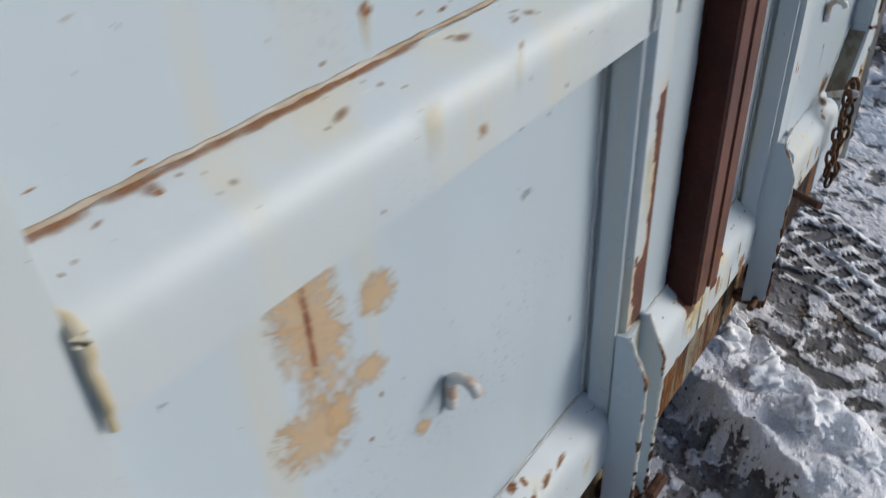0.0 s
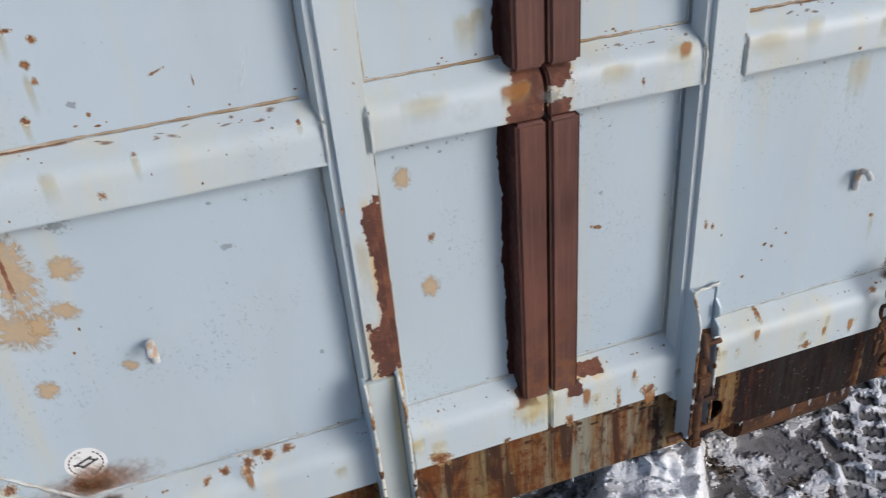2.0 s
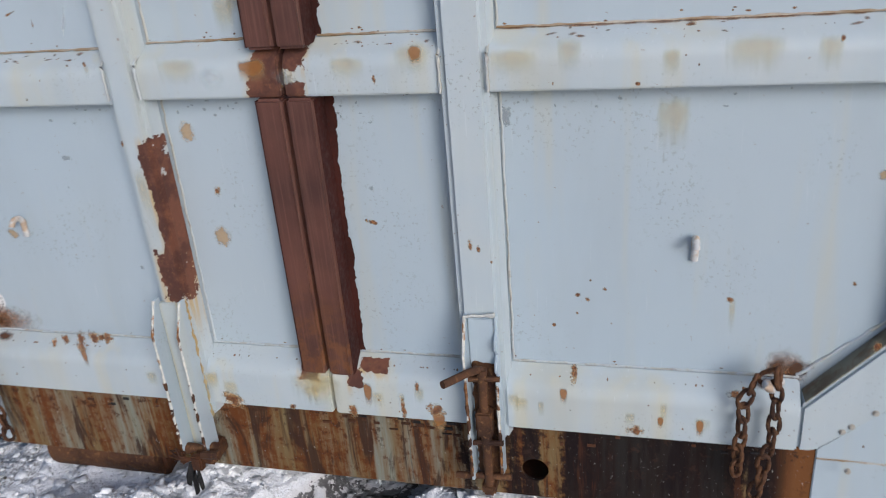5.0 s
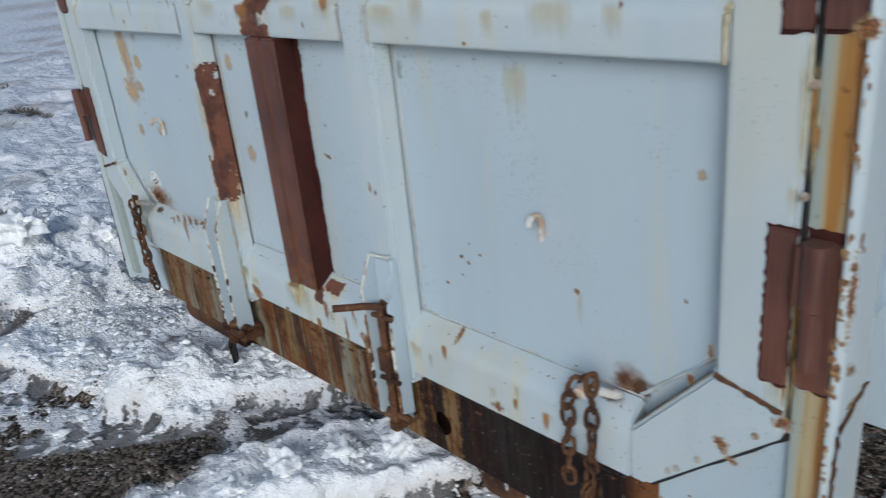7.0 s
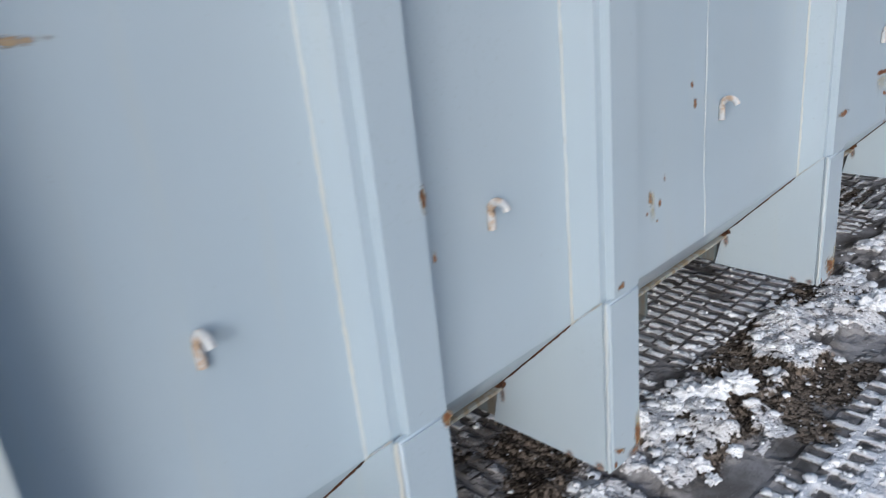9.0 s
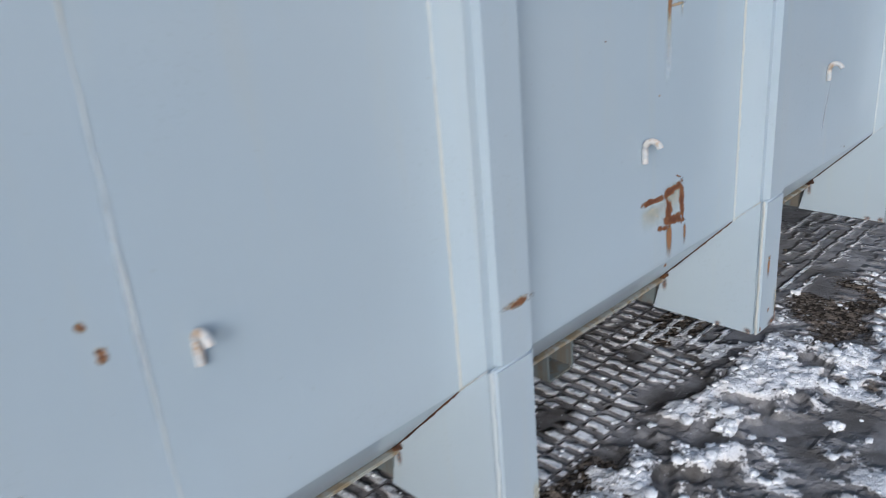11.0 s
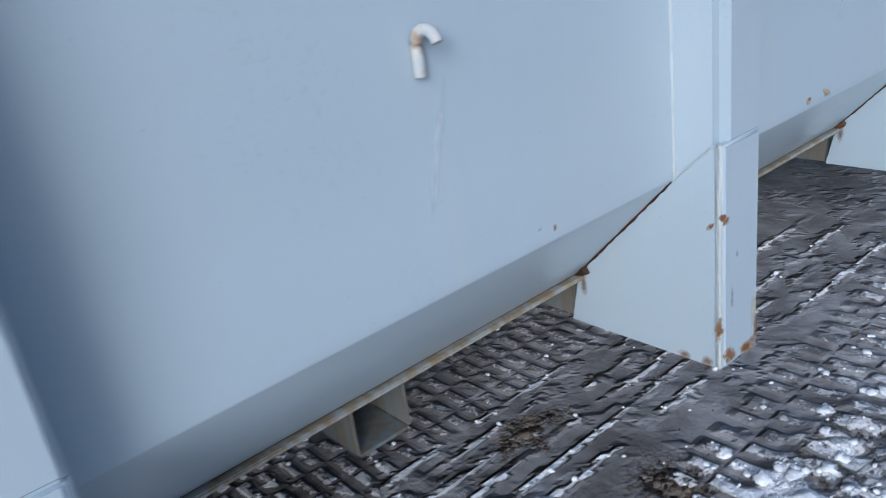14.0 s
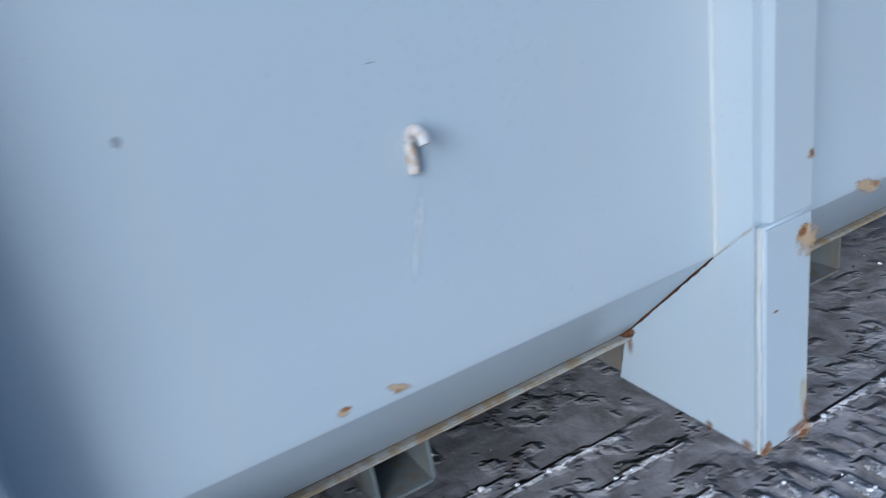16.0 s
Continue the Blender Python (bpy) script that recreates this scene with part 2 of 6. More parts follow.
def sill_material():
    """A steel beam with its paint mostly gone: rust runs, flaked black scale, pale scratches; blackest under the second leaf."""
    n = Nodes("rust_streaked_sill")
    runs = n.noise(1.0, 4, 0.6, vec=n.scaled(n.pos, 11, 11, 0.9))
    runs2 = n.noise(1.0, 4, 0.6, vec=n.scaled(n.pos, 23, 23, 1.6), distortion=0.6)
    fine = n.noise(1.0, 4, 0.6, vec=n.scaled(n.pos, 75, 75, 7))
    spots = n.noise(34, 6, 0.72)
    both = n.math("ADD", n.math("MULTIPLY", runs2, 0.7), n.math("MULTIPLY", fine, 0.3))
    p = n.split(n.pos)
    c = n.mix(n.ramp(runs, 0.40, 0.56), (0.205, 0.220, 0.185), (0.17, 0.135, 0.07))
    c = n.mix(n.ramp(both, 0.36, 0.56, 0.0, 0.85), c, (0.15, 0.076, 0.026))
    c = n.mix(n.ramp(n.math("ADD", both, n.math("MULTIPLY", n.math("SUBTRACT", spots, 0.5), 0.6)), 0.455, 0.60, 0.0, 0.95), c, (0.115, 0.040, 0.014))
    c = n.mix(n.ramp(n.noise(1.0, 5, 0.65, vec=n.scaled(n.pos, 19, 19, 3.2), distortion=0.8), 0.52, 0.62, 0.0, 0.9), c, (0.040, 0.022, 0.017))
    # black scale under the second leaf, broken by a few lighter runs
    cover = n.math("ADD", n.math("MULTIPLY", n.ramp(p[0], 1.25, 1.72), 0.62), n.math("MULTIPLY", n.math("SUBTRACT", 0.5, runs), 1.6))
    c = n.mix(n.ramp(n.math("ADD", cover, n.math("MULTIPLY", n.math("SUBTRACT", spots, 0.5), 0.5)), 0.36, 0.48, 0.0, 0.95), c, (0.012, 0.009, 0.010))
    c = n.mix(n.math("MULTIPLY", n.ramp(p[0], 1.3, 1.7), n.ramp(both, 0.56, 0.64, 0.0, 0.5)), c, (0.085, 0.034, 0.018))
    c = n.mix(n.ramp(p[0], 2.13, 2.18, 0.0, 0.75), c, (0.20, 0.085, 0.030))
    # flakes along the top and pits everywhere
    c = n.mix(n.math("MULTIPLY", n.ramp(spots, 0.56, 0.60), n.ramp(p[2], 0.20, 0.34, 0.35, 0.95)), c, (0.040, 0.024, 0.018))
    c = n.mix(n.ramp(n.noise(120, 4, 0.7), 0.66, 0.70, 0.0, 0.6), c, (0.36, 0.36, 0.33))
    b = n.bump(spots, 0.6, 0.003)
    b = n.bump(both, 0.3, 0.003, b)
    return n.set(c, n.ramp(fine, 0.3, 0.7, 0.55, 0.8), b, spec=0.08)


paint_door = paint_material("weathered_light_blue_enamel", 0.85)
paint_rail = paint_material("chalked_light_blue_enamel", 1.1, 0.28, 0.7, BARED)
paint_wall = paint_material("light_blue_enamel", 0.22)
rust = rust_material("flaking_rust", (0.030, 0.015, 0.011), (0.100, 0.046, 0.022), (0.27, 0.145, 0.065), 0.55)
rust_dark = rust_material("dark_rust", (0.03, 0.014, 0.009), (0.09, 0.036, 0.016), (0.17, 0.07, 0.03), 0.4)
weld_rust = rust_material("rusty_weld", (0.27, 0.19, 0.11), (0.46, 0.44, 0.39), (0.17, 0.085, 0.036), 0.5)
# black of the torn rubber and scale flakes, and of the shaded door gaps
gap_and_rubber_black = rust_material("gap_and_rubber_black", (0.010, 0.010, 0.011), (0.02, 0.02, 0.022), (0.04, 0.04, 0.04))
primer = primer_material()
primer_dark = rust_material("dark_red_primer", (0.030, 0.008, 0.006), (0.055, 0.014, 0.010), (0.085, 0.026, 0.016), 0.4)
sill_mat = sill_material()


def stained(name, base, stain, amount):
    n = Nodes(name)
    runs = n.noise(1.0, 3, vec=n.scaled(n.pos, 40, 40, 1.5))
    f = n.noise(30, 4, 0.6)
    c = n.mix(n.ramp(runs, 0.4, 0.62), base, stain)
    c = n.mix(n.math("MULTIPLY", n.ramp(f, 0.55, 0.7), amount), c, (0.16, 0.07, 0.025))
    return n.set(c, 0.55, n.bump(f, 0.2, 0.001))


ledge_dirt = stained("grimy_ledge_paint", (0.20, 0.19, 0.14), (0.13, 0.10, 0.065), 0.55)


def washed_post():
    """Enamel washed ochre by rusty water: grey beside the gap, deep ochre streaks, brown towards the lip."""
    n = Nodes("ochre_washed_enamel")
    p = n.split(n.pos)
    u = n.math("SUBTRACT", n.math("ABSOLUTE", n.math("SUBTRACT", p[0], C)), 1.2275)
    fine = n.noise(1.0, 4, 0.6, vec=n.scaled(n.pos, 150, 150, 2.2))
    wide = n.noise(1.0, 3, 0.6, vec=n.scaled(n.pos, 60, 60, 3.0))
    q = n.math("ADD", u, n.math("MULTIPLY", n.math("SUBTRACT", fine, 0.5), 0.030))
    c = n.mix(n.ramp(q, 0.008, 0.018), (0.30, 0.34, 0.32), (0.37, 0.31, 0.18))
    c = n.mix(n.math("MULTIPLY", n.ramp(q, 0.014, 0.024), n.ramp(wide, 0.36, 0.60)), c, (0.30, 0.15, 0.038))
    c = n.mix(n.ramp(n.math("ADD", q, n.math("MULTIPLY", n.math("SUBTRACT", wide, 0.5), 0.02)), 0.038, 0.047, 0.0, 0.8), c, (0.20, 0.075, 0.022))
    c = n.mix(n.ramp(n.noise(70, 5, 0.7), 0.60, 0.68, 0.0, 0.7), c, (0.13, 0.055, 0.022))
    return n.set(c, 0.6, n.bump(fine, 0.25, 0.001), spec=0.3)


post_yellow = washed_post()
def hook_paint():
    n = Nodes("chipped_painted_bar")
    c = n.mix(n.ramp(n.noise(60, 4), 0.45, 0.6), (0.46, 0.48, 0.49), (0.58, 0.56, 0.53))
    c = n.mix(n.ramp(n.noise(38, 4, 0.6), 0.48, 0.62, 0.0, 0.75), c, (0.37, 0.24, 0.13))
    return n.set(c, 0.5, n.bump(n.noise(160, 3), 0.3, 0.001))


hook_mat = hook_paint()
weld_clean = stained("painted_weld", (0.46, 0.52, 0.545), (0.475, 0.495, 0.465), 0.10)
channel_back = stained("washed_channel", (0.41, 0.46, 0.47), (0.43, 0.40, 0.28), 0.15)
weld_yellow = stained("yellowed_weld", (0.48, 0.49, 0.43), (0.42, 0.36, 0.22), 0.45)
weld_old = stained("weathered_weld", (0.44, 0.49, 0.52), (0.40, 0.40, 0.36), 0.35)


def ground_material():
    n = Nodes("ice_snow_and_dirt")
    s, d = n.attr("snow")["Fac"], n.attr("dirt")["Fac"]
    f, g = n.noise(60, 6, 0.72), n.noise(16, 4)
    grain = n.noise(190, 4, 0.75)
    cells = n.tree.nodes.new("ShaderNodeTexVoronoi")
    cells.inputs["Scale"].default_value = 105
    n.link(n.pos, cells.inputs["Vector"])
    pebble, tone = cells.outputs["Distance"], n.split(cells.outputs["Color"])[0]
    mottled = n.math("ADD", n.math("MULTIPLY", n.math("SUBTRACT", f, 0.5), 0.85), n.math("MULTIPLY", n.math("SUBTRACT", tone, 0.5), 0.18))
    m = n.ramp(n.math("ADD", s, mottled), 0.44, 0.54)
    cloudy = n.noise(4.5, 5, 0.6, distortion=0.8)
    ice = n.mix(n.ramp(cloudy, 0.36, 0.66), (0.085, 0.080, 0.077), (0.25, 0.247, 0.255))
    ice = n.mix(n.ramp(n.noise(26, 4, 0.6), 0.50, 0.68, 0.0, 0.5), ice, (0.11, 0.104, 0.10))
    ice = n.mix(n.math("MULTIPLY", n.ramp(grain, 0.56, 0.66), n.ramp(n.noise(9, 4), 0.45, 0.62)), ice, (0.035, 0.031, 0.028))
    ice = n.mix(n.ramp(n.math("ADD", grain, n.math("MULTIPLY", g, 0.6)), 0.97, 1.03), ice, (0.52, 0.53, 0.55))
    # the ice colour turns paler further along the yard
    pale_along = n.ramp(n.math("ADD", n.split(n.pos)[1], n.math("MULTIPLY", n.math("SUBTRACT", n.noise(1.6, 4), 0.5), 2.2)), 3.0, 5.0)
    ice = n.mix(n.math("MULTIPLY", pale_along, 0.85), ice, n.mix(n.ramp(n.noise(11, 5, 0.65, distortion=0.6), 0.34, 0.66), (0.17, 0.165, 0.165), (0.36, 0.36, 0.375)))
    dirt = n.mix(n.ramp(tone, 0.15, 0.95), (0.022, 0.018, 0.014), (0.19, 0.155, 0.125))
    dirt = n.mix(n.ramp(tone, 0.96, 0.985), dirt, (0.40, 0.39, 0.38))
    base = n.mix(n.ramp(n.math("ADD", d, n.math("MULTIPLY", n.math("SUBTRACT", f, 0.5), 1.2)), 0.4, 0.62), ice, dirt)
    snow = n.mix(n.ramp(n.noise(22, 5, 0.65), 0.48, 0.74), (0.77, 0.79, 0.825), (0.60, 0.62, 0.66))
    snow = n.mix(n.math("MULTIPLY", n.ramp(grain, 0.58, 0.67), n.ramp(n.noise(4, 3), 0.46, 0.70, 0.02, 0.65)), snow, (0.13, 0.12, 0.105))
    snow = n.mix(n.math("MULTIPLY", n.ramp(grain, 0.46, 0.58), n.ramp(d, 0.25, 0.7, 0.0, 0.75)), snow, (0.15, 0.135, 0.12))
    snow = n.mix(n.ramp(s, 0.48, 0.86), (0.66, 0.65, 0.65), snow)
    c = n.mix(m, base, snow)
    stones = n.math("MULTIPLY", n.math("SUBTRACT", 0.6, pebble), n.math("MULTIPLY", n.math("SUBTRACT", 1.15, s), n.ramp(d, 0.2, 0.7, 0.12, 1.0)))
    rough = n.mix(m, n.mix(n.ramp(d, 0.3, 0.7), (0.42, 0.42, 0.42), (0.9, 0.9, 0.9)), (0.75, 0.75, 0.75))
    b = n.bump(n.math("MULTIPLY", n.noise(7, 5, 0.6), s), 0.8, 0.09)
    b = n.bump(stones, 0.7, 0.006, b)
    b = n.bump(n.math("MULTIPLY", f, n.math("ADD", 0.06, n.math("MAXIMUM", s, d))), 0.45, 0.008, b)
    b = n.bump(n.math("MULTIPLY", n.noise(220, 4), n.math("ADD", 0.2, n.math("MAXIMUM", s, d))), 0.45, 0.002, b)
    return n.set(c, rough, n.bump(m, 0.15, 0.002, b), spec=0.1)


def band(x, y, ax, ay, bx, by, half, soft):
    """1 along a straight stretch, falling to 0 at its sides and ends."""
    dx, dy = bx - ax, by - ay
    length = math.hypot(dx, dy)
    u = ((x - ax) * dx + (y - ay) * dy) / length
    v = (-(x - ax) * dy + (y - ay) * dx) / length
    side = 1 - smooth(half, half + soft, np.abs(v))
    ends = smooth(-soft, soft, u) * (1 - smooth(length - soft, length + soft, u))
    return side * ends, u, v


def tread(u, v, pitch, wide, bars=False):
    """Snow ridges that a tyre's blocks leave: rows across, broken by grooves along."""
    u = u + 0.004 * np.sin(v * 37.0) + 0.004 * np.sin(u * 23.0 + v * 11.0)
    row = np.floor(v / wide)
    along = u / pitch + 0.5 * row + 0.25 * np.sin(row * 2.1)
    fr = np.abs(along - np.floor(along) - 0.5)
    fc = np.abs(v / wide - row - 0.5)
    if bars:
        return smooth(0.18, 0.26, fr) * (1 - 0.85 * smooth(0.42, 0.47, fc))
    return np.maximum(smooth(0.23, 0.31, fr), smooth(0.28, 0.36, fc))


def ground_fields(x, y):
    lump = fbm(x, y, 0.16, 3, 5)
    fine = fbm(x, y, 0.05, 5, 4)
    wide = fbm(x, y, 0.9, 7, 4)
    along = smooth(0.5, 0.9, y) * smooth(1.4, 1.8, x)
    h = (0.016 * (wide - 0.5) + 0.006 * (lump - 0.5)) * (1 - 0.7 * along)
    snow = smooth(0.47, 0.62, 0.55 * lump + 0.45 * fine) * 0.62
    yard = (1 - smooth(0.3, 0.7, y)) * smooth(-0.1, 0.2, x)
    snow = np.maximum(snow, yard * (0.26 + 0.42 * smooth(0.40, 0.60, 0.35 * lump + 0.65 * fbm(x, y, 0.04, 91, 3))))
    dirt = smooth(0.45, 0.65, fbm(x, y, 0.5, 21, 4))
    # smooth grey ice further along the side
    bare = smooth(1.6, 1.9, x) * (1 - smooth(2.35, 2.6, x)) * smooth(3.6, 4.1, y)
    snow = snow * (1 - 0.75 * bare)
    dirt = dirt * (1 - 0.8 * bare)
    # open snow beyond the container's far side and behind the camera
    field = np.maximum(smooth(-0.05, -0.45, x + 0.25 * (wide - 0.5)), smooth(-0.75, -1.3, y + 0.5 * (wide - 0.5)))
    field = np.maximum(field, smooth(3.3, 4.2, x + wide))
    open_side = smooth(0.6, -0.2, x)
    cover = smooth(0.30, 0.46, 0.5 * lump + 0.5 * wide)
    billow = np.abs(2 * fbm(x, y, 0.15, 81, 2) - 1) + 0.5 * np.abs(2 * fbm(x, y, 0.06, 85, 2) - 1)
    snow = np.maximum(snow, field * (0.25 + 0.75 * cover) * (0.35 + 0.65 * open_side))
    h = h + field * (0.05 * cover * (0.4 + lump) + 0.06 * (fbm(x, y, 0.11, 11, 4) - 0.5) + 0.05 * billow)
    thaw = smooth(0.52, 0.66, fbm(x, y, 0.75, 71, 4)) * field
    snow = snow * (1 - 0.5 * thaw * smooth(0.35, 0.6, fine + 0.1))
    dirt = np.maximum(dirt * (1 - field), thaw)
    # the bank beside the post and the trampled snow in front of the first leaf
    bank = np.exp(-(((x + 0.55) / 0.42) ** 2 + ((y - 0.0) / 0.40) ** 2))
    h = h + bank * (0.08 + 0.08 * lump + 0.09 * billow)
    snow = np.maximum(snow, smooth(0.15, 0.4, bank))
    front, u, v = band(x, y, -0.2, -0.25, 0.86, 0.06, 0.26, 0.10)
    front = front * smooth(0.25, 0.4, lump + 0.25 * front)
    snow = np.maximum(snow, front * 0.95)
    h = h + front * (0.010 + 0.035 * lump + 0.035 * billow)
    # two ridges pushed up beside a wheel track
    for ax, ay, bx, by, half, high, seed in ((0.52, -0.30, 1.02, 0.20, 0.085, 0.085, 31), (1.14, -0.56, 1.55, 0.17, 0.105, 0.105, 37)):
        r, u, v = band(x + 0.05 * (fbm(x, y, 0.12, seed) - 0.5), y + 0.05 * (fbm(x, y, 0.12, seed + 5) - 0.5), ax, ay, bx, by, half, 0.05)
        snow = np.maximum(snow, np.sqrt(r) * 1.25)
        h = h + np.sqrt(r) * high * (0.5 + 0.45 * lump + 0.4 * billow)
    track, u, v = band(x, y, 0.55, -0.95, 1.08, -0.30, 0.11, 0.08)
    slush = band(x, y, 0.95, -0.60, 1.28, 0.12, 0.17, 0.10)[0]
    crush = smooth(0.38, 0.62, fbm(x, y, 0.035, 33, 3))
    snow = snow * (1 - slush) + slush * np.maximum(snow * 0.6, 0.22 + 0.42 * crush)
    dirt = dirt * (1 - slush) + slush * 0.42
    h = h + slush * 0.02 * (fbm(x, y, 0.05, 33, 3) - 0.5)
    dirt = np.maximum(dirt, track)
    snow = snow * (1 - 0.85 * track * smooth(0.3, 0.5, fine + 0.2))
    # wheel tracks: one before the second leaf, two along the side
    for ax, ay, bx, by, half, pitch, wide_, amount, seed in (
        (1.55, -0.95, 2.35, 0.25, 0.15, 0.062, 0.075, 1.0, 41),
        (1.96, 0.9, 2.00, 3.3, 0.24, 0.052, 0.078, 0.95, 43),
        (1.84, 3.1, 1.86, 4.6, 0.12, 0.048, 0.075, 0.65, 47),
        (2.56, 3.5, 2.44, 7.2, 0.14, 0.060, 0.090, 0.95, 53),
        (2.74, 0.9, 2.82, 2.4, 0.14, 0.060, 0.085, 0.95, 59),
    ):
        r, u, v = band(x, y, ax, ay, bx, by, half, 0.03)
        wob = 0.016 * (fbm(x, y, 0.06, seed) - 0.5)
        tr = tread(u + wob, v + 0.8 * wob, pitch, wide_, seed in (43, 47, 53)) * smooth(0.22, 0.36, fbm(x, y, 0.16, seed + 3))
        keep = smooth(0.34, 0.56, fbm(x, y, 0.4, seed + 6)) if seed != 41 else smooth(0.40, 0.54, fbm(x, y, 0.09, seed + 6))
        tr = tr * ((0.55 + 0.45 * keep) if seed in (41, 53) else (0.75 + 0.25 * keep))
        snow = snow * (1 - r) + r * np.maximum(tr * amount, 0.25 * snow)
        dirt = dirt * (1 - r) + r * 0.15
        h = h + r * (tr * ((0.006 + 0.006 * keep) if seed == 41 else 0.0045) - 0.003)
    # straight thin lines of snow left by ribbed tyres
    for x0, y0, y1, seed in ((2.00, 3.2, 4.9, 61), (2.045, 3.2, 5.2, 62), (2.10, 3.3, 4.8, 63), (2.155, 3.3, 5.6, 64), (2.21, 3.3, 4.9, 66), (2.27, 3.6, 4.6, 67), (2.29, 4.7, 6.6, 65)):
        centre = x0 + 0.012 * (fbm(y * 1.0, y * 0, 0.2, seed) - 0.5) + 0.026 * (fbm(x, y, 0.03, seed + 2, 3) - 0.5)
        ln = (1 - smooth(0.005, 0.012, np.abs(x - centre))) * smooth(y0, y0 + 0.1, y) * (1 - smooth(y1, y1 + 0.2, y))
        ln = ln * smooth(0.36, 0.5, fbm(x, y, 0.12, seed + 9))
        snow = np.maximum(snow, ln)
        h = h + 0.002 * ln
    # loose snow between the tracks beside the container
    strip, u, v = band(x, y, 2.32, 0.95, 2.46, 3.6, 0.09, 0.10)
    strip = strip * smooth(0.38, 0.55, 0.6 * lump + 0.4 * fine)
    snow = np.maximum(snow, strip * (0.50 + 0.36 * smooth(0.42, 0.58, fbm(x, y, 0.11, 93, 4))))
    dirt = np.maximum(dirt, 0.40 * strip)
    h = h + strip * (0.004 + 0.022 * lump + 0.030 * billow)
    crust, u, v = band(x, y, 2.70, 3.3, 2.64, 4.5, 0.10, 0.08)
    snow = np.maximum(snow, crust * (0.25 + 0.65 * smooth(0.40, 0.6, fine)))
    dirt = np.maximum(dirt, 0.5 * crust)
    h = h + crust * 0.03 * billow
    far = smooth(2.55, 3.0, x) * (1 - smooth(3.2, 3.8, x))
    snow = np.maximum(snow, far * smooth(0.40, 0.56, 0.5 * lump + 0.5 * fine))
    for cx, cy, r in ((2.42, 3.92, 0.17), (2.50, 3.70, 0.12), (2.56, 1.81, 0.06), (2.12, 4.05, 0.08), (2.05, 0.72, 0.22), (2.08, 1.22, 0.20), (2.24, 1.0, 0.14), (2.62, 1.75, 0.05)):
        g = np.exp(-(((x - cx) / r) ** 2 + ((y - cy) / (1.5 * r)) ** 2))
        dirt = np.maximum(dirt, g * (0.45 + 0.75 * smooth(0.35, 0.65, lump)))
        snow = snow * (1 - 0.85 * smooth(0.3, 0.8, g) * smooth(0.3, 0.5, lump + 0.1))
    # thin dust of snow over the smooth ice
    dust = bare * smooth(3.9, 4.4, y) * smooth(0.56, 0.66, fbm(x, y, 0.05, 97, 3))
    snow = np.maximum(snow * (1 - 0.3 * bare * smooth(3.9, 4.4, y)), 0.36 * dust)
    return h, np.clip(snow, 0, 1), np.clip(dirt, 0, 1)


def stepped(fine_a, fine_b, step, reach):
    """Coordinates at an even step, widening outwards to the reach."""
    mid = list(np.arange(fine_a, fine_b + step / 2, step))
    lo, hi, d = [], [], step
    a, b = mid[0], mid[-1]
    while b < reach:
        d *= 1.027 if b < mid[-1] + 9 else 1.3
        a, b = a - d, b + d
        lo.append(a)
        hi.append(b)
    return np.array(lo[::-1] + mid + hi)


def build_ground():
    xs, ys = stepped(-0.8, 3.0, 0.0088, 900.0), stepped(-0.9, 6.0, 0.0095, 900.0)
    gx, gy = np.meshgrid(xs, ys)
    h, snow, dirt = ground_fields(gx, gy)
    # where the columns widen on the open side, the rows are evened out to the same step
    k = int(np.searchsorted(xs, -0.8))
    step = np.maximum(np.diff(xs)[:k], 0.0095)[None, :]
    fx, fy = gx[:, :k], gy[:, :k]
    low = np.floor(fy / step) * step
    part_up = (fy - low) / step
    part_up = part_up * part_up * (3 - 2 * part_up)
    for field, a, b in zip((h, snow, dirt), ground_fields(fx, low), ground_fields(fx, low + step)):
        field[:, :k] = a + (b - a) * part_up
    near = 1 - smooth(30, 80, np.hypot(gx - 1.2, gy - 2))
    h = h * near
    snow = snow * near + 0.85 * (1 - near)
    nx, ny = len(xs), len(ys)
    co = np.stack([gx, gy, h], -1).reshape(-1, 3)
    i = np.arange(nx * ny).reshape(ny, nx)
    quads = np.stack([i[:-1, :-1], i[:-1, 1:], i[1:, 1:], i[1:, :-1]], -1).reshape(-1, 4)
    me = bpy.data.meshes.new("ground")
    me.vertices.add(len(co))
    me.vertices.foreach_set("co", co.ravel())
    me.loops.add(quads.size)
    me.loops.foreach_set("vertex_index", quads.ravel())
    me.polygons.add(len(quads))
    me.polygons.foreach_set("loop_start", np.arange(len(quads)) * 4)
    me.update()
    for key, values in (("snow", snow), ("dirt", dirt)):
        a = me.attributes.new(key, "FLOAT", "POINT")
        a.data.foreach_set("value", values.ravel().astype(np.float32))
    me.shade_smooth()
    me.materials.append(ground_material())
    return tagged(new("ground", me), "icy yard ground with trampled snow and tyre tracks", "ground", kind="structure")


ground = build_ground()

# ---------------------------------------------------------------- the container
container = new("container")
tagged(container, "light blue-grey steel roll-off container with rusty double doors", "container")

PAN_T = 0.004


def rail_profile(z0, zf, zt, back=PANEL):
    """A pressed rail: flat underside, upright face, top sloping up to the sheet."""
    pts = [(back, z0), (0.0, z0)]
    ex, ez = 0.020, zf + (zt - zf) * 0.020 / back
    for k in range(8):
        t = k / 7
        pts.append((ex * t * t, (1 - t) ** 2 * (zf - 0.022) + 2 * t * (1 - t) * (zf + 0.001) + t * t * ez))
    return pts + [(back, zt)]


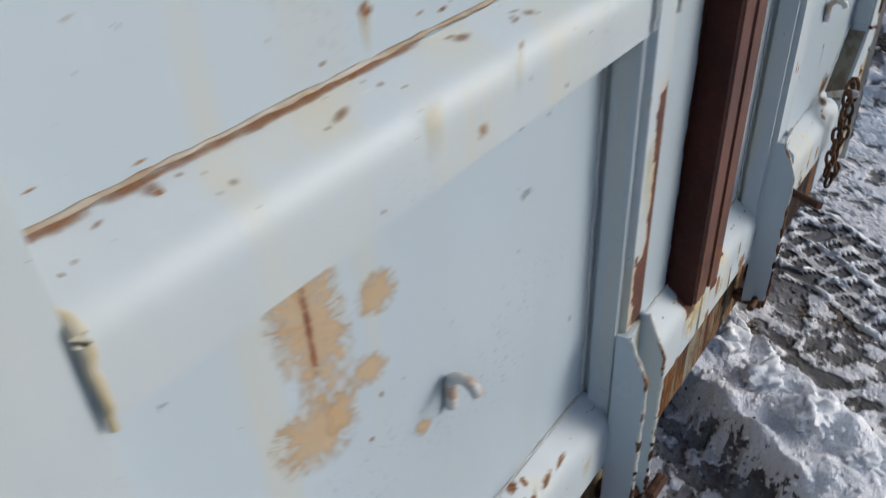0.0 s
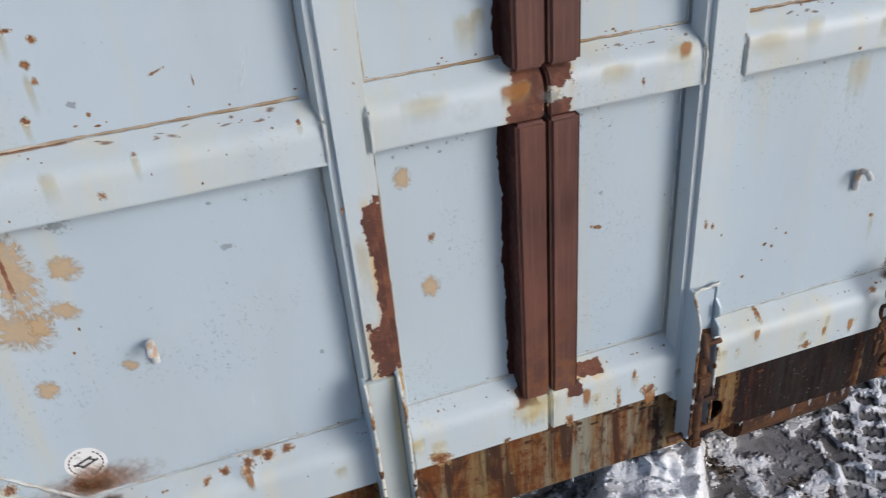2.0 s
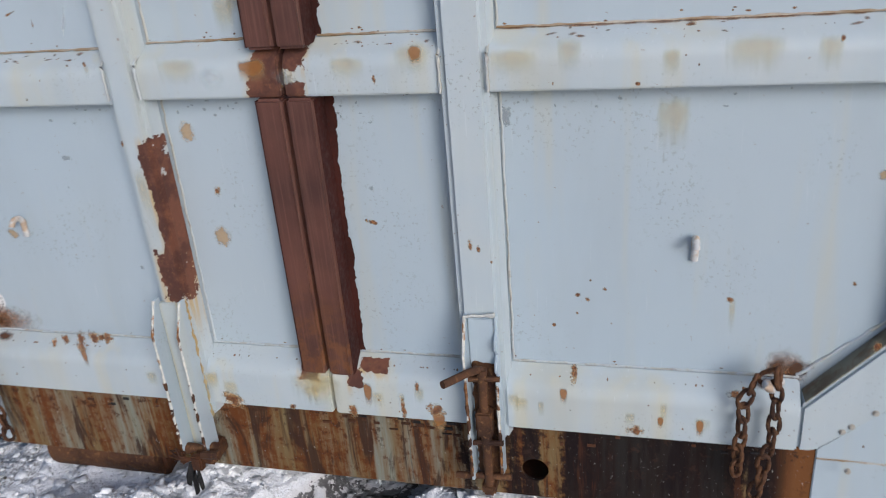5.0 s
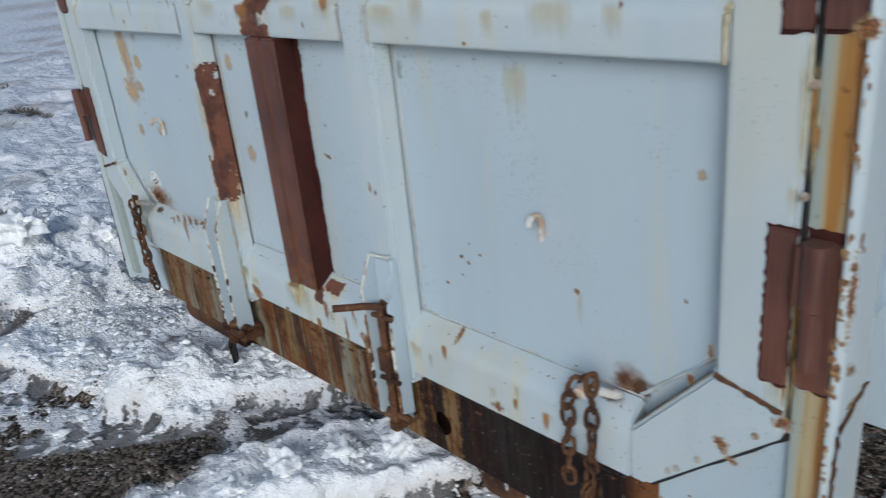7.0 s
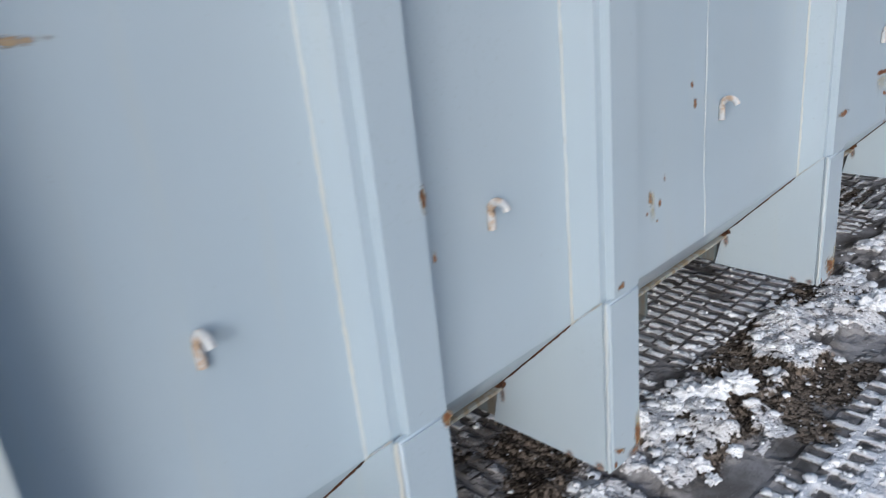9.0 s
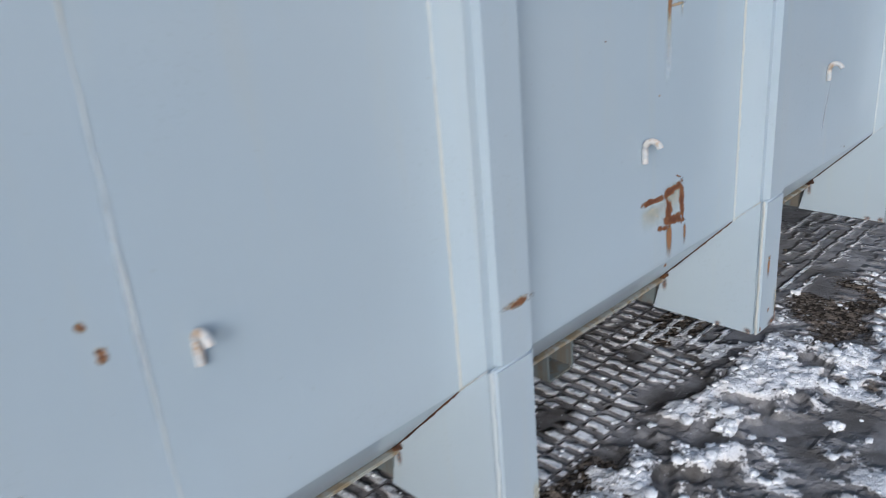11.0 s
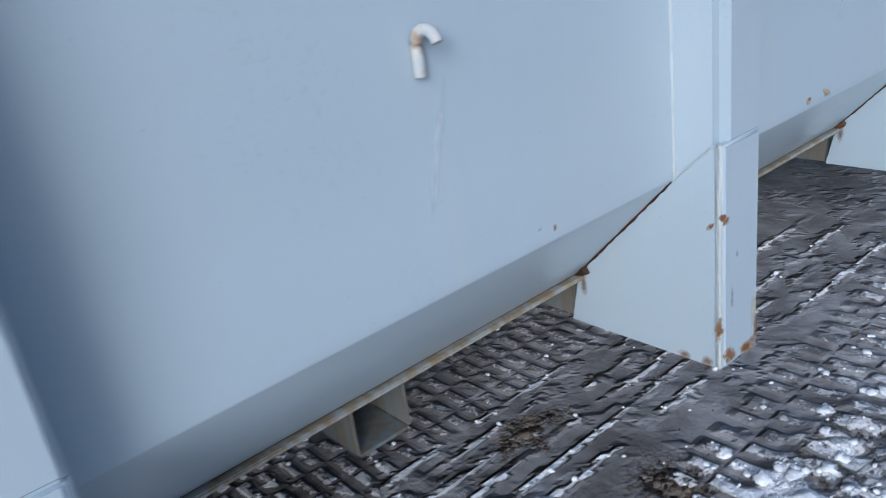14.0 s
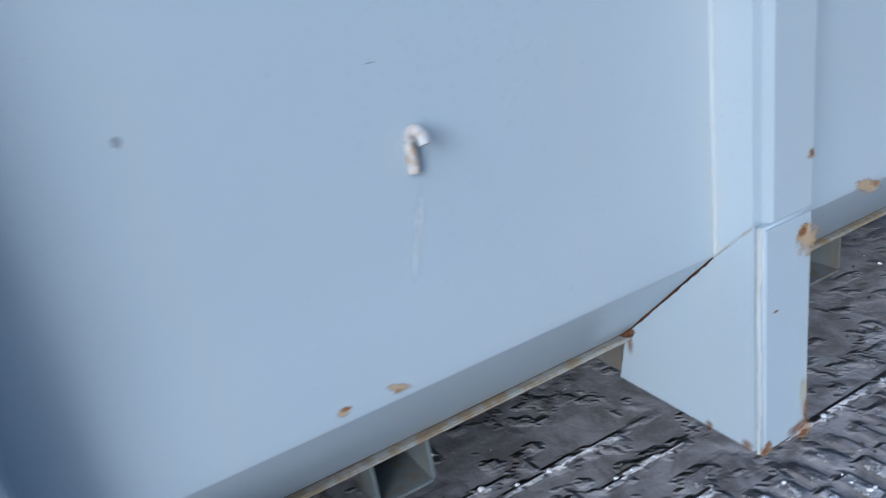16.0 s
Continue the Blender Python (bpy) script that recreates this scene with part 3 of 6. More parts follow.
def bevel_ends(bm, a, b):
    """Ease the two ends and the lower front edge of a rail."""
    edges = [e for e in bm.edges if len(e.link_faces) == 2 and e.calc_face_angle(0) > radians(40)]
    bmesh.ops.bevel(bm, geom=edges, offset=0.0035, segments=2, affect="EDGES", clamp_overlap=True)
    return bm


def build_leaf(sgn):
    """One door leaf. Distances u run from the gap between the leaves outwards."""

    cut = 0.028 if sgn < 0 else 0.0
    ra, rb = (0.309, 0.379) if sgn < 0 else (0.309, 0.393)

    def X(u):
        return C + sgn * (u - cut * (u > 0.9))

    def span(u0, u1):
        return min(X(u0), X(u1)), max(X(u0), X(u1))

    # sheet, with its lower outer corner cut off
    sheet = prism([(X(0.01), 0.40), (X(0.98), 0.40), (X(1.2), 0.60), (X(1.2), TOP), (X(0.01), TOP)], "y", PANEL, PANEL + PAN_T, 0)
    leaf = part("door", sheet, paint_door, container, "closed steel door leaf with ribs, rails and rust stains")
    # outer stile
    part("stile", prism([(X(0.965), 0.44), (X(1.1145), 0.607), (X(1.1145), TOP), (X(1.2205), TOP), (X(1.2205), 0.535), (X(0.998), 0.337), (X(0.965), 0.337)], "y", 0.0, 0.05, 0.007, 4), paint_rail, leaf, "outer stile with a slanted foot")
    part("weld", tube(line((X(1.116), -0.001, 0.606), (X(1.219), -0.001, 0.580), 0.010, 0.0012, 6), 0.0042, 6, 0.4, 6), rust, leaf, "rusty weld across the stile", 60)
    # black strip stands in for the depth of shade in the gap
    part("dark_gap_strip", box(min(X(1.2207), X(1.2262)), max(X(1.2207), X(1.2262)), 0.005, 0.0106, 0.56, TOP, 0.0005), gap_and_rubber_black, leaf, "black strip for the dark gap along the edge of the leaf")
    # black bar added as the shadow line below the slanted foot
    part("dark_gap_strip", tube(line((X(1.000), 0.020, 0.3345), (X(1.222), 0.020, 0.532), 0.03, 0.0008, 6), 0.0055, 6, 0.2, 6), gap_and_rubber_black, leaf, "dark bar for the shadow line under the slanted corner", 60)
    ledge = Vector((X(1.1145) - X(0.965), 0, 0.167)).normalized()
    up = Vector((-ledge.z, 0, ledge.x)) if ledge.x > 0 else Vector((ledge.z, 0, -ledge.x))
    lie = [Vector((X(0.965), 0, 0.44)) + ledge * d + up * h for d, h in ((0.012, -0.001), (0.212, -0.001), (0.212, 0.0012), (0.012, 0.0012))]
    if sgn > 0:
        part("grimy_ledge", prism([(p.x, p.z) for p in lie], "y", 0.006, 0.0495, 0), ledge_dirt, leaf, "brown grime on the slanted ledge")
    # rails between the uprights
    for z0, zf, zt in ((1.06, 1.128, 1.163), (1.90, 1.968, 2.0)):
        for u0, u1 in ((0.004, ra - 0.0005), (rb + 0.0005, 1.114)):
            a, b = span(u0, u1)
            dz = 0.007 if sgn < 0 and u1 > 1 else 0.0
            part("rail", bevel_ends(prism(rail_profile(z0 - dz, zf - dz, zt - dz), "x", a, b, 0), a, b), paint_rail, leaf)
    for u0, u1 in ((0.004, ra - 0.0005), (rb + 0.0005, 0.966)):
        a, b = span(u0, u1)
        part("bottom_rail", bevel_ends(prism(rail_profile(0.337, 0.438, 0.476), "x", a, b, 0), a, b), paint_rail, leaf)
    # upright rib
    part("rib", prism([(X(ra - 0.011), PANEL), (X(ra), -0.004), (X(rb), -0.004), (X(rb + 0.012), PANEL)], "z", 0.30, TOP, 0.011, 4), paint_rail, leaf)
    # bead where the middle rail runs into the stile
    zr = 1.053 if sgn < 0 else 1.060
    pts = line((X(1.112), 0.046, zr + 0.10), (X(1.112), 0.002, zr + 0.066), 0.008, 0.0015, 4) + line((X(1.112), -0.001, zr + 0.06), (X(1.112), -0.001, zr), 0.008, 0.0015, 5)
    part("weld", tube(pts, 0.0042, 7, 0.35, 4), weld_yellow, leaf, "rough yellowed weld at the stile", 60)
    # bare closing posts, cut where the middle rail passes
    for z0, z1 in ((0.442, 1.058), (1.150, TOP)):
        a, b = span(0.0035, 0.060)
        part("closing_post", box(a, b, -0.006, PANEL, z0, z1, 0.006, 3), primer, leaf, "dark red-brown bare steel closing post")
        # outer side, coloured a darker red than the post's front
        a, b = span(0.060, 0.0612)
        part("post_side", box(a, b, -0.001, PANEL - 0.002, z0 + 0.004, z1 - 0.004, 0), primer_dark, leaf, "darker red side of the closing post")
    # welds along rails and ribs
    seed = 11 if sgn > 0 else 5
    for u0, u1 in ((0.065, 0.30), (0.405, 1.10)):
        dz = 0.007 if sgn < 0 and u1 > 1 else 0.0
        part("weld", tube(line((X(u0), PANEL - 0.001, 1.164 - dz), (X(u1), PANEL - 0.001, 1.164 - dz), 0.012, 0.0007, seed), 0.0024, 6, 0.35, seed), weld_rust, leaf, "rusty weld bead", 60)
        ue = min(u1, 0.965)
        part("weld", tube(line((X(u0), PANEL - 0.001, 0.477), (X(ue), PANEL - 0.001, 0.477), 0.012, 0.0007, seed + 1), 0.0026, 6, 0.35, seed), weld_old, leaf, "", 60)
    for u in (ra - 0.012, rb + 0.013):
        part("weld", tube(line((X(u), PANEL - 0.001, 0.48), (X(u), PANEL - 0.001, 1.058), 0.012, 0.0012, seed + 2), 0.0024, 6, 0.3, seed), weld_old, leaf, "", 60)
        part("weld", tube(line((X(u), PANEL - 0.001, 1.166), (X(u), PANEL - 0.001, 1.6), 0.012, 0.0012, seed + 3), 0.0024, 6, 0.3, seed), weld_old, leaf, "", 60)
    part("weld", tube(line((X(0.96), PANEL - 0.001, 0.482), (X(1.103), PANEL - 0.001, 0.612), 0.012, 0.0012, seed + 3), 0.0034, 6, 0.35, seed), weld_old, leaf, "", 60)
    for u in (ra - 0.0015, rb + 0.0015):
        pts = line((X(u), 0.045, 1.163), (X(u), -0.002, 1.130), 0.008, 0.0008, seed) + line((X(u), -0.003, 1.122), (X(u), -0.003, 1.062), 0.008, 0.0008, seed)
        part("weld", tube(pts, 0.0034, 6, 0.3, seed), weld_old, leaf, "", 60)
    return leaf


leaf_first = build_leaf(-1)
leaf_second = build_leaf(1)

def ragged(x0, x1, y, z0, z1, seed):
    """A thin patch of bare primer with torn edges, standing in an upright plane."""
    rnd = random.Random(seed)
    bm = bmesh.new()
    pts = []
    for (ax, az), (bx, bz) in zip(((x0, z0), (x1, z0), (x1, z1), (x0, z1)), ((x1, z0), (x1, z1), (x0, z1), (x0, z0))):
        n = max(3, int(math.hypot(bx - ax, bz - az) / 0.008))
        pts += [(ax + (bx - ax) * k / n + rnd.uniform(-0.0028, 0.0028), az + (bz - az) * k / n + rnd.uniform(-0.0028, 0.0028)) for k in range(n)]
    bm.faces.new([bm.verts.new((x, y, z)) for x, z in pts])
    return bm


# sill under the doors, with drain hole, and corner plates
hole = (1.643, 0.204, 0.030)


def plate_with_hole(x0, x1, z0, z1, y0, y1, cx, cz, r, n=24):
    bm = bmesh.new()
    rim = [bm.verts.new((x, y0, z)) for x, z in ((x0, z0), (x1, z0), (x1, z1), (x0, z1))]
    ring = [bm.verts.new((cx + r * math.cos(k * math.tau / n), y0, cz + r * math.sin(k * math.tau / n))) for k in range(n)]
    edges = [bm.edges.new((a[k], a[(k + 1) % len(a)])) for a in (rim, ring) for k in range(len(a))]
    bmesh.ops.triangle_fill(bm, use_beauty=True, use_dissolve=False, edges=edges)
    faces = list(bm.faces)
    out = bmesh.ops.extrude_face_region(bm, geom=faces, use_keep_orig=True)
    bmesh.ops.translate(bm, vec=(0, y1 - y0, 0), verts=[v for v in out["geom"] if isinstance(v, bmesh.types.BMVert)])
    bmesh.ops.recalc_face_normals(bm, faces=bm.faces)
    return bm


sill = part("sill", plate_with_hole(0.19, 2.206, 0.130, 0.345, 0.030, 0.038, *hole), sill_mat, container, "rust-streaked steel sill beam under the doors", 30)
part("back_flange", box(0.19, 2.206, 0.038, 0.16, 0.130, 0.138, 0.001), rust_dark, sill)
part("back_web", box(0.19, 2.206, 0.152, 0.160, 0.138, 0.34, 0.001), rust_dark, sill)
for sgn in (-1, 1):
    X = lambda u: C + sgn * (u - (0.045 if sgn < 0 else 0.0))
    part("corner_plate", prism([(X(1.008), 0.142), (X(1.24), 0.150), (X(1.24), 0.60), (X(1.20), 0.60), (X(1.008), 0.40)], "y", 0.026, 0.036, 0.002), paint_door, container)
    part("plate_joint", tube(line((X(1.01), 0.0255, 0.305), (X(1.238), 0.0255, 0.300), 0.012, 0.0008, 3), 0.0022, 6, 0.3, 3), weld_rust, container, "", 60)
    # corner post: recessed face beside the door, lip, flat outer side
    arc = [(X(1.279 + 0.013 * math.sin(k * 0.314)), 0.0110 - 0.0130 * math.cos(k * 0.314)) for k in range(6)]
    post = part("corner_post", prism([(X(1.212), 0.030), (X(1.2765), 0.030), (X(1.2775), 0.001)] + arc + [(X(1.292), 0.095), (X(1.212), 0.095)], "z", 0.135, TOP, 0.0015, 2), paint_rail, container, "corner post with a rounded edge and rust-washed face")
    part("washed_face", box(min(X(1.2275), X(1.2755)), max(X(1.2275), X(1.2755)), 0.0110, 0.031, 0.16, TOP, 0.0006), post_yellow, post, "ochre rust-washed strip beside the hinges")
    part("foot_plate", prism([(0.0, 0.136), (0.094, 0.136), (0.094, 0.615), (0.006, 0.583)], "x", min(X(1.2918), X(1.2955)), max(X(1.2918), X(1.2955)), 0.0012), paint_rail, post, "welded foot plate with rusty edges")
    part("weld", tube(line((X(1.2945), -0.001, 0.20), (X(1.2945), 0.003, 0.580), 0.010, 0.0016, 8) + line((X(1.2945), 0.008, 0.585), (X(1.2945), 0.094, 0.616), 0.010, 0.0016, 9), 0.0024, 6, 0.5, 8), rust, post, "rusty weld round the foot plate", 60)
    # hinges
    for z0, z1 in ((0.627, 0.857), (1.105, 1.40), (1.85, 2.1)):
        hinge = part("hinge", tube(line((X(1.254), -0.022, z0 + 0.05), (X(1.254), -0.022, (z0 + z1) / 2 + 0.02)), 0.0125, 16), primer, container, "red-brown steel door hinge")
        part("barrel", tube(line((X(1.253), -0.021, (z0 + z1) / 2 + 0.0215), (X(1.253), -0.021, z1 - 0.004)), 0.0155, 16), primer, hinge)
        for xa, xb, yy in ((1.181, 1.2215, -0.0012), (1.2285, 1.2755, 0.0098)):
            part("bare_patch", ragged(min(X(xa), X(xb)), max(X(xa), X(xb)), yy, z0 - 0.005, z1 + 0.004, int(z0 * 90)), primer_dark, hinge, "", None)
        part("door_plate", box(min(X(1.184), X(1.2200)), max(X(1.184), X(1.2200)), -0.005, 0.001, z0, z1, 0.002), primer, hinge)
        part("knuckle_plate", box(min(X(1.2270), X(1.242)), max(X(1.2270), X(1.242)), -0.024, 0.0, (z0 + z1) / 2 + 0.022, z1 - 0.012, 0.001), primer, hinge)
        part("post_plate", box(min(X(1.2280), X(1.2745)), max(X(1.2280), X(1.2745)), 0.0045, 0.0106, z0, z1 - 0.01, 0.001), primer, hinge)

# side walls: sheet dished a little between its ribs, flat strip above the fold, slanted lower flank, floor edge
RIBS = [(0.543, 0.104), (1.058, 0.108), (2.088, 0.108), (3.118, 0.108), (4.147, 0.108), (5.174, 0.108), (6.202, 0.108)]
END = 6.9
FOLD = 0.549
BAYS = list(zip([0.095] + [y + w for y, w in RIBS], [y for y, w in RIBS] + [END]))


def dish(y, z):
    """How far the side sheet lies behind its rim, in the bay that y falls into."""
    for a, b in BAYS:
        if a < y < b:
            edge = min(0.16, (b - a) * 0.4)
            t = min(1.0, (y - a) / edge, (b - y) / edge)
            v = min(1.0, max(0.0, (z - 0.600 - 0.06 * (1 - t)) / 0.13))
            return 0.006 * t * t * (3 - 2 * t) * v * v * (3 - 2 * v)
    return 0.0


def side_sheet(XS):
    """The sheet from its top edge down to the fold and along the slanted flank, 4 mm thick."""
    zs = [TOP, 2.0, 1.7, 1.45] + [1.3 - 0.05 * k for k in range(9)] + [0.87 - 0.02 * k for k in range(14)] + [0.585, 0.565, FOLD + 0.004]
    ys = [0.08]
    while ys[-1] < END - 0.02:
        ys.append(ys[-1] + 0.025)
    ys[-1] = END
    bm = bmesh.new()
    rows = []
    for y in ys:
        out = [(WALL - dish(y, z), z) for z in zs] + [(WALL - 0.0015, FOLD), (2.192, 0.342)]
        back = [(x - 0.004, z + (0.005 if k >= len(zs) else 0.0)) for k, (x, z) in enumerate(out)]
        rows.append([bm.verts.new((XS(x), y, z)) for x, z in out + back[::-1]])
    n = len(rows[0])
    for a, b in zip(rows, rows[1:]):
        for k in range(n):
            bm.faces.new((a[k], a[(k + 1) % n], b[(k + 1) % n], b[k]))
    bm.faces.new(rows[0])
    bm.faces.new(rows[-1][::-1])
    bmesh.ops.recalc_face_normals(bm, faces=bm.faces)
    return bm


for sgn in (-1, 1):
    XS = lambda x: C + sgn * (x - C)
    wall = part("side_wall", side_sheet(XS), paint_wall, container, "smooth light blue steel side wall", 25)
    part("floor_edge", box(min(XS(2.12), XS(2.204)), max(XS(2.12), XS(2.204)), 0.14, END, 0.330, 0.338, 0.002), stained("floor_edge_steel", (0.33, 0.335, 0.31), (0.26, 0.205, 0.13), 0.3), wall, "thin rusty floor edge")
    for y, w in RIBS:
        rib_bm = prism([(XS(WALL - 0.002), y), (XS(RIBF), y + 0.005), (XS(RIBF), y + w), (XS(WALL - 0.002), y + w)], "z", 0.5, TOP, 0, 1)
        far = [e for e in rib_bm.edges if all(v.co.y > y + w / 2 and abs(v.co.x - C) > RIBF - C - 0.01 for v in e.verts)]
        near = [e for e in rib_bm.edges if all(v.co.y < y + w / 2 and abs(v.co.x - C) > RIBF - C - 0.01 for v in e.verts)]
        bmesh.ops.bevel(rib_bm, geom=near, offset=0.018, segments=6, affect="EDGES")
        bmesh.ops.bevel(rib_bm, geom=[e for e in far if e.is_valid], offset=0.006, segments=3, affect="EDGES")
        for v in rib_bm.verts:
            if v.co.z < 0.6:
                v.co.z = FOLD + max(0.0, abs(v.co.x - C) - (WALL - C)) / (RIBF - WALL) * 0.066
        part("rib", rib_bm, paint_wall, wall)
        leg = part("rib_leg", join(
            prism([(XS(RIBF - 0.012), 0.238), (XS(2.168), 0.238), (XS(2.190), 0.336), (XS(WALL - 0.004), 0.545), (XS(RIBF - 0.012), 0.611)], "y", y - 0.002, y + 0.004, 0.001),
            prism([(XS(RIBF - 0.012), 0.238), (XS(2.168), 0.238), (XS(2.190), 0.336), (XS(WALL - 0.004), 0.545), (XS(RIBF - 0.012), 0.611)], "y", y + w - 0.004, y + w + 0.002, 0.001),
            prism([(XS(RIBF - 0.015), y - 0.002), (XS(RIBF + 0.001), y + 0.003), (XS(RIBF + 0.001), y + w - 0.003), (XS(RIBF - 0.015), y + w + 0.002)], "z", 0.236, 0.612, 0.005, 3)), paint_wall, wall)
        part("weld", tube(line((XS(WALL + 0.001), y - 0.001, 0.548), (XS(WALL + 0.001), y - 0.001, 1.7), 0.012, 0.0008, int(y * 100)), 0.0029, 6, 0.3, int(y * 100)), weld_clean, wall, "", 60)
        part("weld", tube(line((XS(WALL - 0.004), y - 0.0025, 0.547), (XS(RIBF - 0.012), y - 0.0025, 0.611), 0.010, 0.001, 3), 0.0018, 6, 0.4, 3), weld_old, wall, "", 60)
        part("weld", tube(line((XS(2.190), y - 0.0025, 0.338), (XS(WALL - 0.004), y - 0.0025, 0.545), 0.010, 0.001, 4), 0.0022, 6, 0.4, 4), rust_dark, wall, "", 60)

# floor plate, cross members, long beams, rollers
floor_plate = part("floor_plate", box(0.20, 2.19, 0.14, END, 0.339, 0.345, 0.001), rust_dark, container)
galv = stained("dull_steel", (0.15, 0.18, 0.185), (0.15, 0.135, 0.11), 0.35)


def channel(y0, y1):
    t = 0.006
    return join(box(0.215, 2.181, y0, y0 + t, 0.238, 0.3295, 0.001), box(0.215, 2.181, y1 - t, y1, 0.238, 0.3295, 0.001), box(0.215, 2.181, y0 + t, y1 - t, 0.232, 0.238, 0.001))


for y, w in RIBS:
    part("cross_member", box(0.23, 2.165, y + 0.01, y + w - 0.01, 0.238, 0.3295, 0.003), galv, floor_plate)
for a, b in ((1.575, 1.680), (2.60, 2.705), (3.63, 3.735), (4.660, 4.765), (5.69, 5.795)):
    part("cross_member", channel(a, b), galv, floor_plate)
for x in (0.66, C + C - 0.66):
    part("long_beam", join(box(x - 0.05, x + 0.05, 0.2, END, 0.225, 0.2315, 0.001), box(x - 0.05, x + 0.05, 0.2, END, 0.075, 0.083, 0.001), box(x - 0.005, x + 0.005, 0.2, END, 0.083, 0.225, 0)), rust_dark, floor_plate)
for x in (0.48, C + C - 0.48):
    roller = part("roller", tube(line((x - 0.165, 0.118, 0.098), (x + 0.165, 0.118, 0.098), 0.11), 0.078, 28), rust, container, "rusty steel roller under the sill")
    for s in (-1, 1):
        part("roller_bracket", box(x + s * 0.176 - 0.006, x + s * 0.176 + 0.006, 0.062, 0.15, 0.06, 0.135, 0.002), rust_dark, roller)
part("far_wall", box(0.0, 2.396, END - 0.004, END, 0.34, TOP, 0.001), paint_wall, container)

# ---------------------------------------------------------------- hooks on doors and walls
def hook_bar(x, y, z, nx, ny):
    """A bent bar: its leg welded upright to the sheet, its free end curved out and down. n points out of the sheet."""
    r, leg = 0.018, 0.032
    pts = [Vector((x + nx * 0.007, y + ny * 0.007, z + leg * i / 4)) for i in range(5)]
    for k in range(1, 10):
        a = math.radians(165) * k / 9
        out = 0.007 + r - r * math.cos(a)
        pts.append(Vector((x + nx * out, y + ny * out, z + leg + r * math.sin(a))))
    return tube(pts, 0.0070, 14, 0.03, 1)


wall_second = [o for o in container.children if o.name.startswith("side_wall")][1]
for leaf, x, z in ((leaf_first, 0.470, 0.738), (leaf_second, 1.957, 0.724)):
    part("hook", hook_bar(x, PANEL, z, 0, -1), hook_mat, leaf, "bent bar tarpaulin hook with worn white paint", 50)
for y in (0.332, 0.856, 1.636, 2.682, 3.684, 4.714, 5.74):
    part("hook", hook_bar(WALL - dish(y, 0.82), y, 0.811, 1, 0), hook_mat, wall_second, "bent bar tarpaulin hook with worn white paint", 50)
wall_first = [o for o in container.children if o.name.startswith("side_wall")][0]
part("hook", hook_bar(2 * C - 2.4655, 0.07, 0.505, -1, 0), galv, wall_first, "bent bar tarpaulin hook", 50)

# vertical seam in the third bay and bead down each leg
part("seam", tube([p - Vector((dish(p.y, p.z), 0, 0)) for p in line((WALL, 1.572, 0.552), (WALL, 1.572, TOP), 0.03, 0.0008, 8)], 0.0016, 6, 0.3, 8), weld_clean, wall_second, "", 60)
for y, w in RIBS:
    part("weld", tube(line((RIBF - 0.004, y - 0.001, 0.24), (RIBF - 0.004, y - 0.001, 0.612), 0.012, 0.0008, int(y * 50)), 0.0034, 6, 0.25, int(y * 50)), weld_clean, wall_second, "", 60)
    rnd = random.Random(int(y * 10))
    part("rusty_corner", tube(line((2.19, y - 0.006, 0.336), (2.212, y - 0.006, 0.352), 0.006, 0.002, 3), 0.007, 7, 0.4, int(y * 9)), rust, wall_second, "", 60)


# ---------------------------------------------------------------- latch channels at the foot of the door ribs
def chipped_paint(name, amount):
    """Pale enamel on a plate's edge, broken by rust."""
    n = Nodes(name)
    f = n.noise(13, 5, 0.6)
    c = n.mix(n.ramp(n.noise(90, 3), 0.4, 0.6), (0.62, 0.62, 0.57), (0.50, 0.52, 0.50))
    c = n.mix(n.ramp(f, 0.60 - amount, 0.66 - amount), c, n.mix(n.ramp(n.noise(60, 4), 0.4, 0.6), (0.085, 0.034, 0.016), (0.27, 0.13, 0.045)))
    return n.set(c, 0.65, n.bump(f, 0.4, 0.0015), spec=0.3)


chipped = chipped_paint("chipped_pale_edge", 0.03)
chipped_rust = chipped_paint("rusted_pale_edge", 0.13)
ochre = stained("ochre_wash", (0.43, 0.36, 0.20), (0.37, 0.22, 0.06), 0.5)


def flange(x, side, notched):
    """One side plate of a latch channel, its top end cut slanting; the notched one is torn into teeth."""
    outline = [(0.002, 0.205), (-0.046, 0.225), (-0.050, 0.250), (-0.050, 0.545), (-0.018, 0.615), (0.002, 0.615)]
    if notched:
        outline = [(0.002, 0.225), (-0.030, 0.235), (-0.034, 0.47), (-0.020, 0.482), (-0.036, 0.496), (-0.034, 0.515), (-0.016, 0.528), (-0.032, 0.545), (-0.028, 0.565), (-0.012, 0.578), (-0.014, 0.612), (0.002, 0.615)]
    bm = prism(outline, "x", x - 0.003, x + 0.003, 0.001, 1)
    return bm


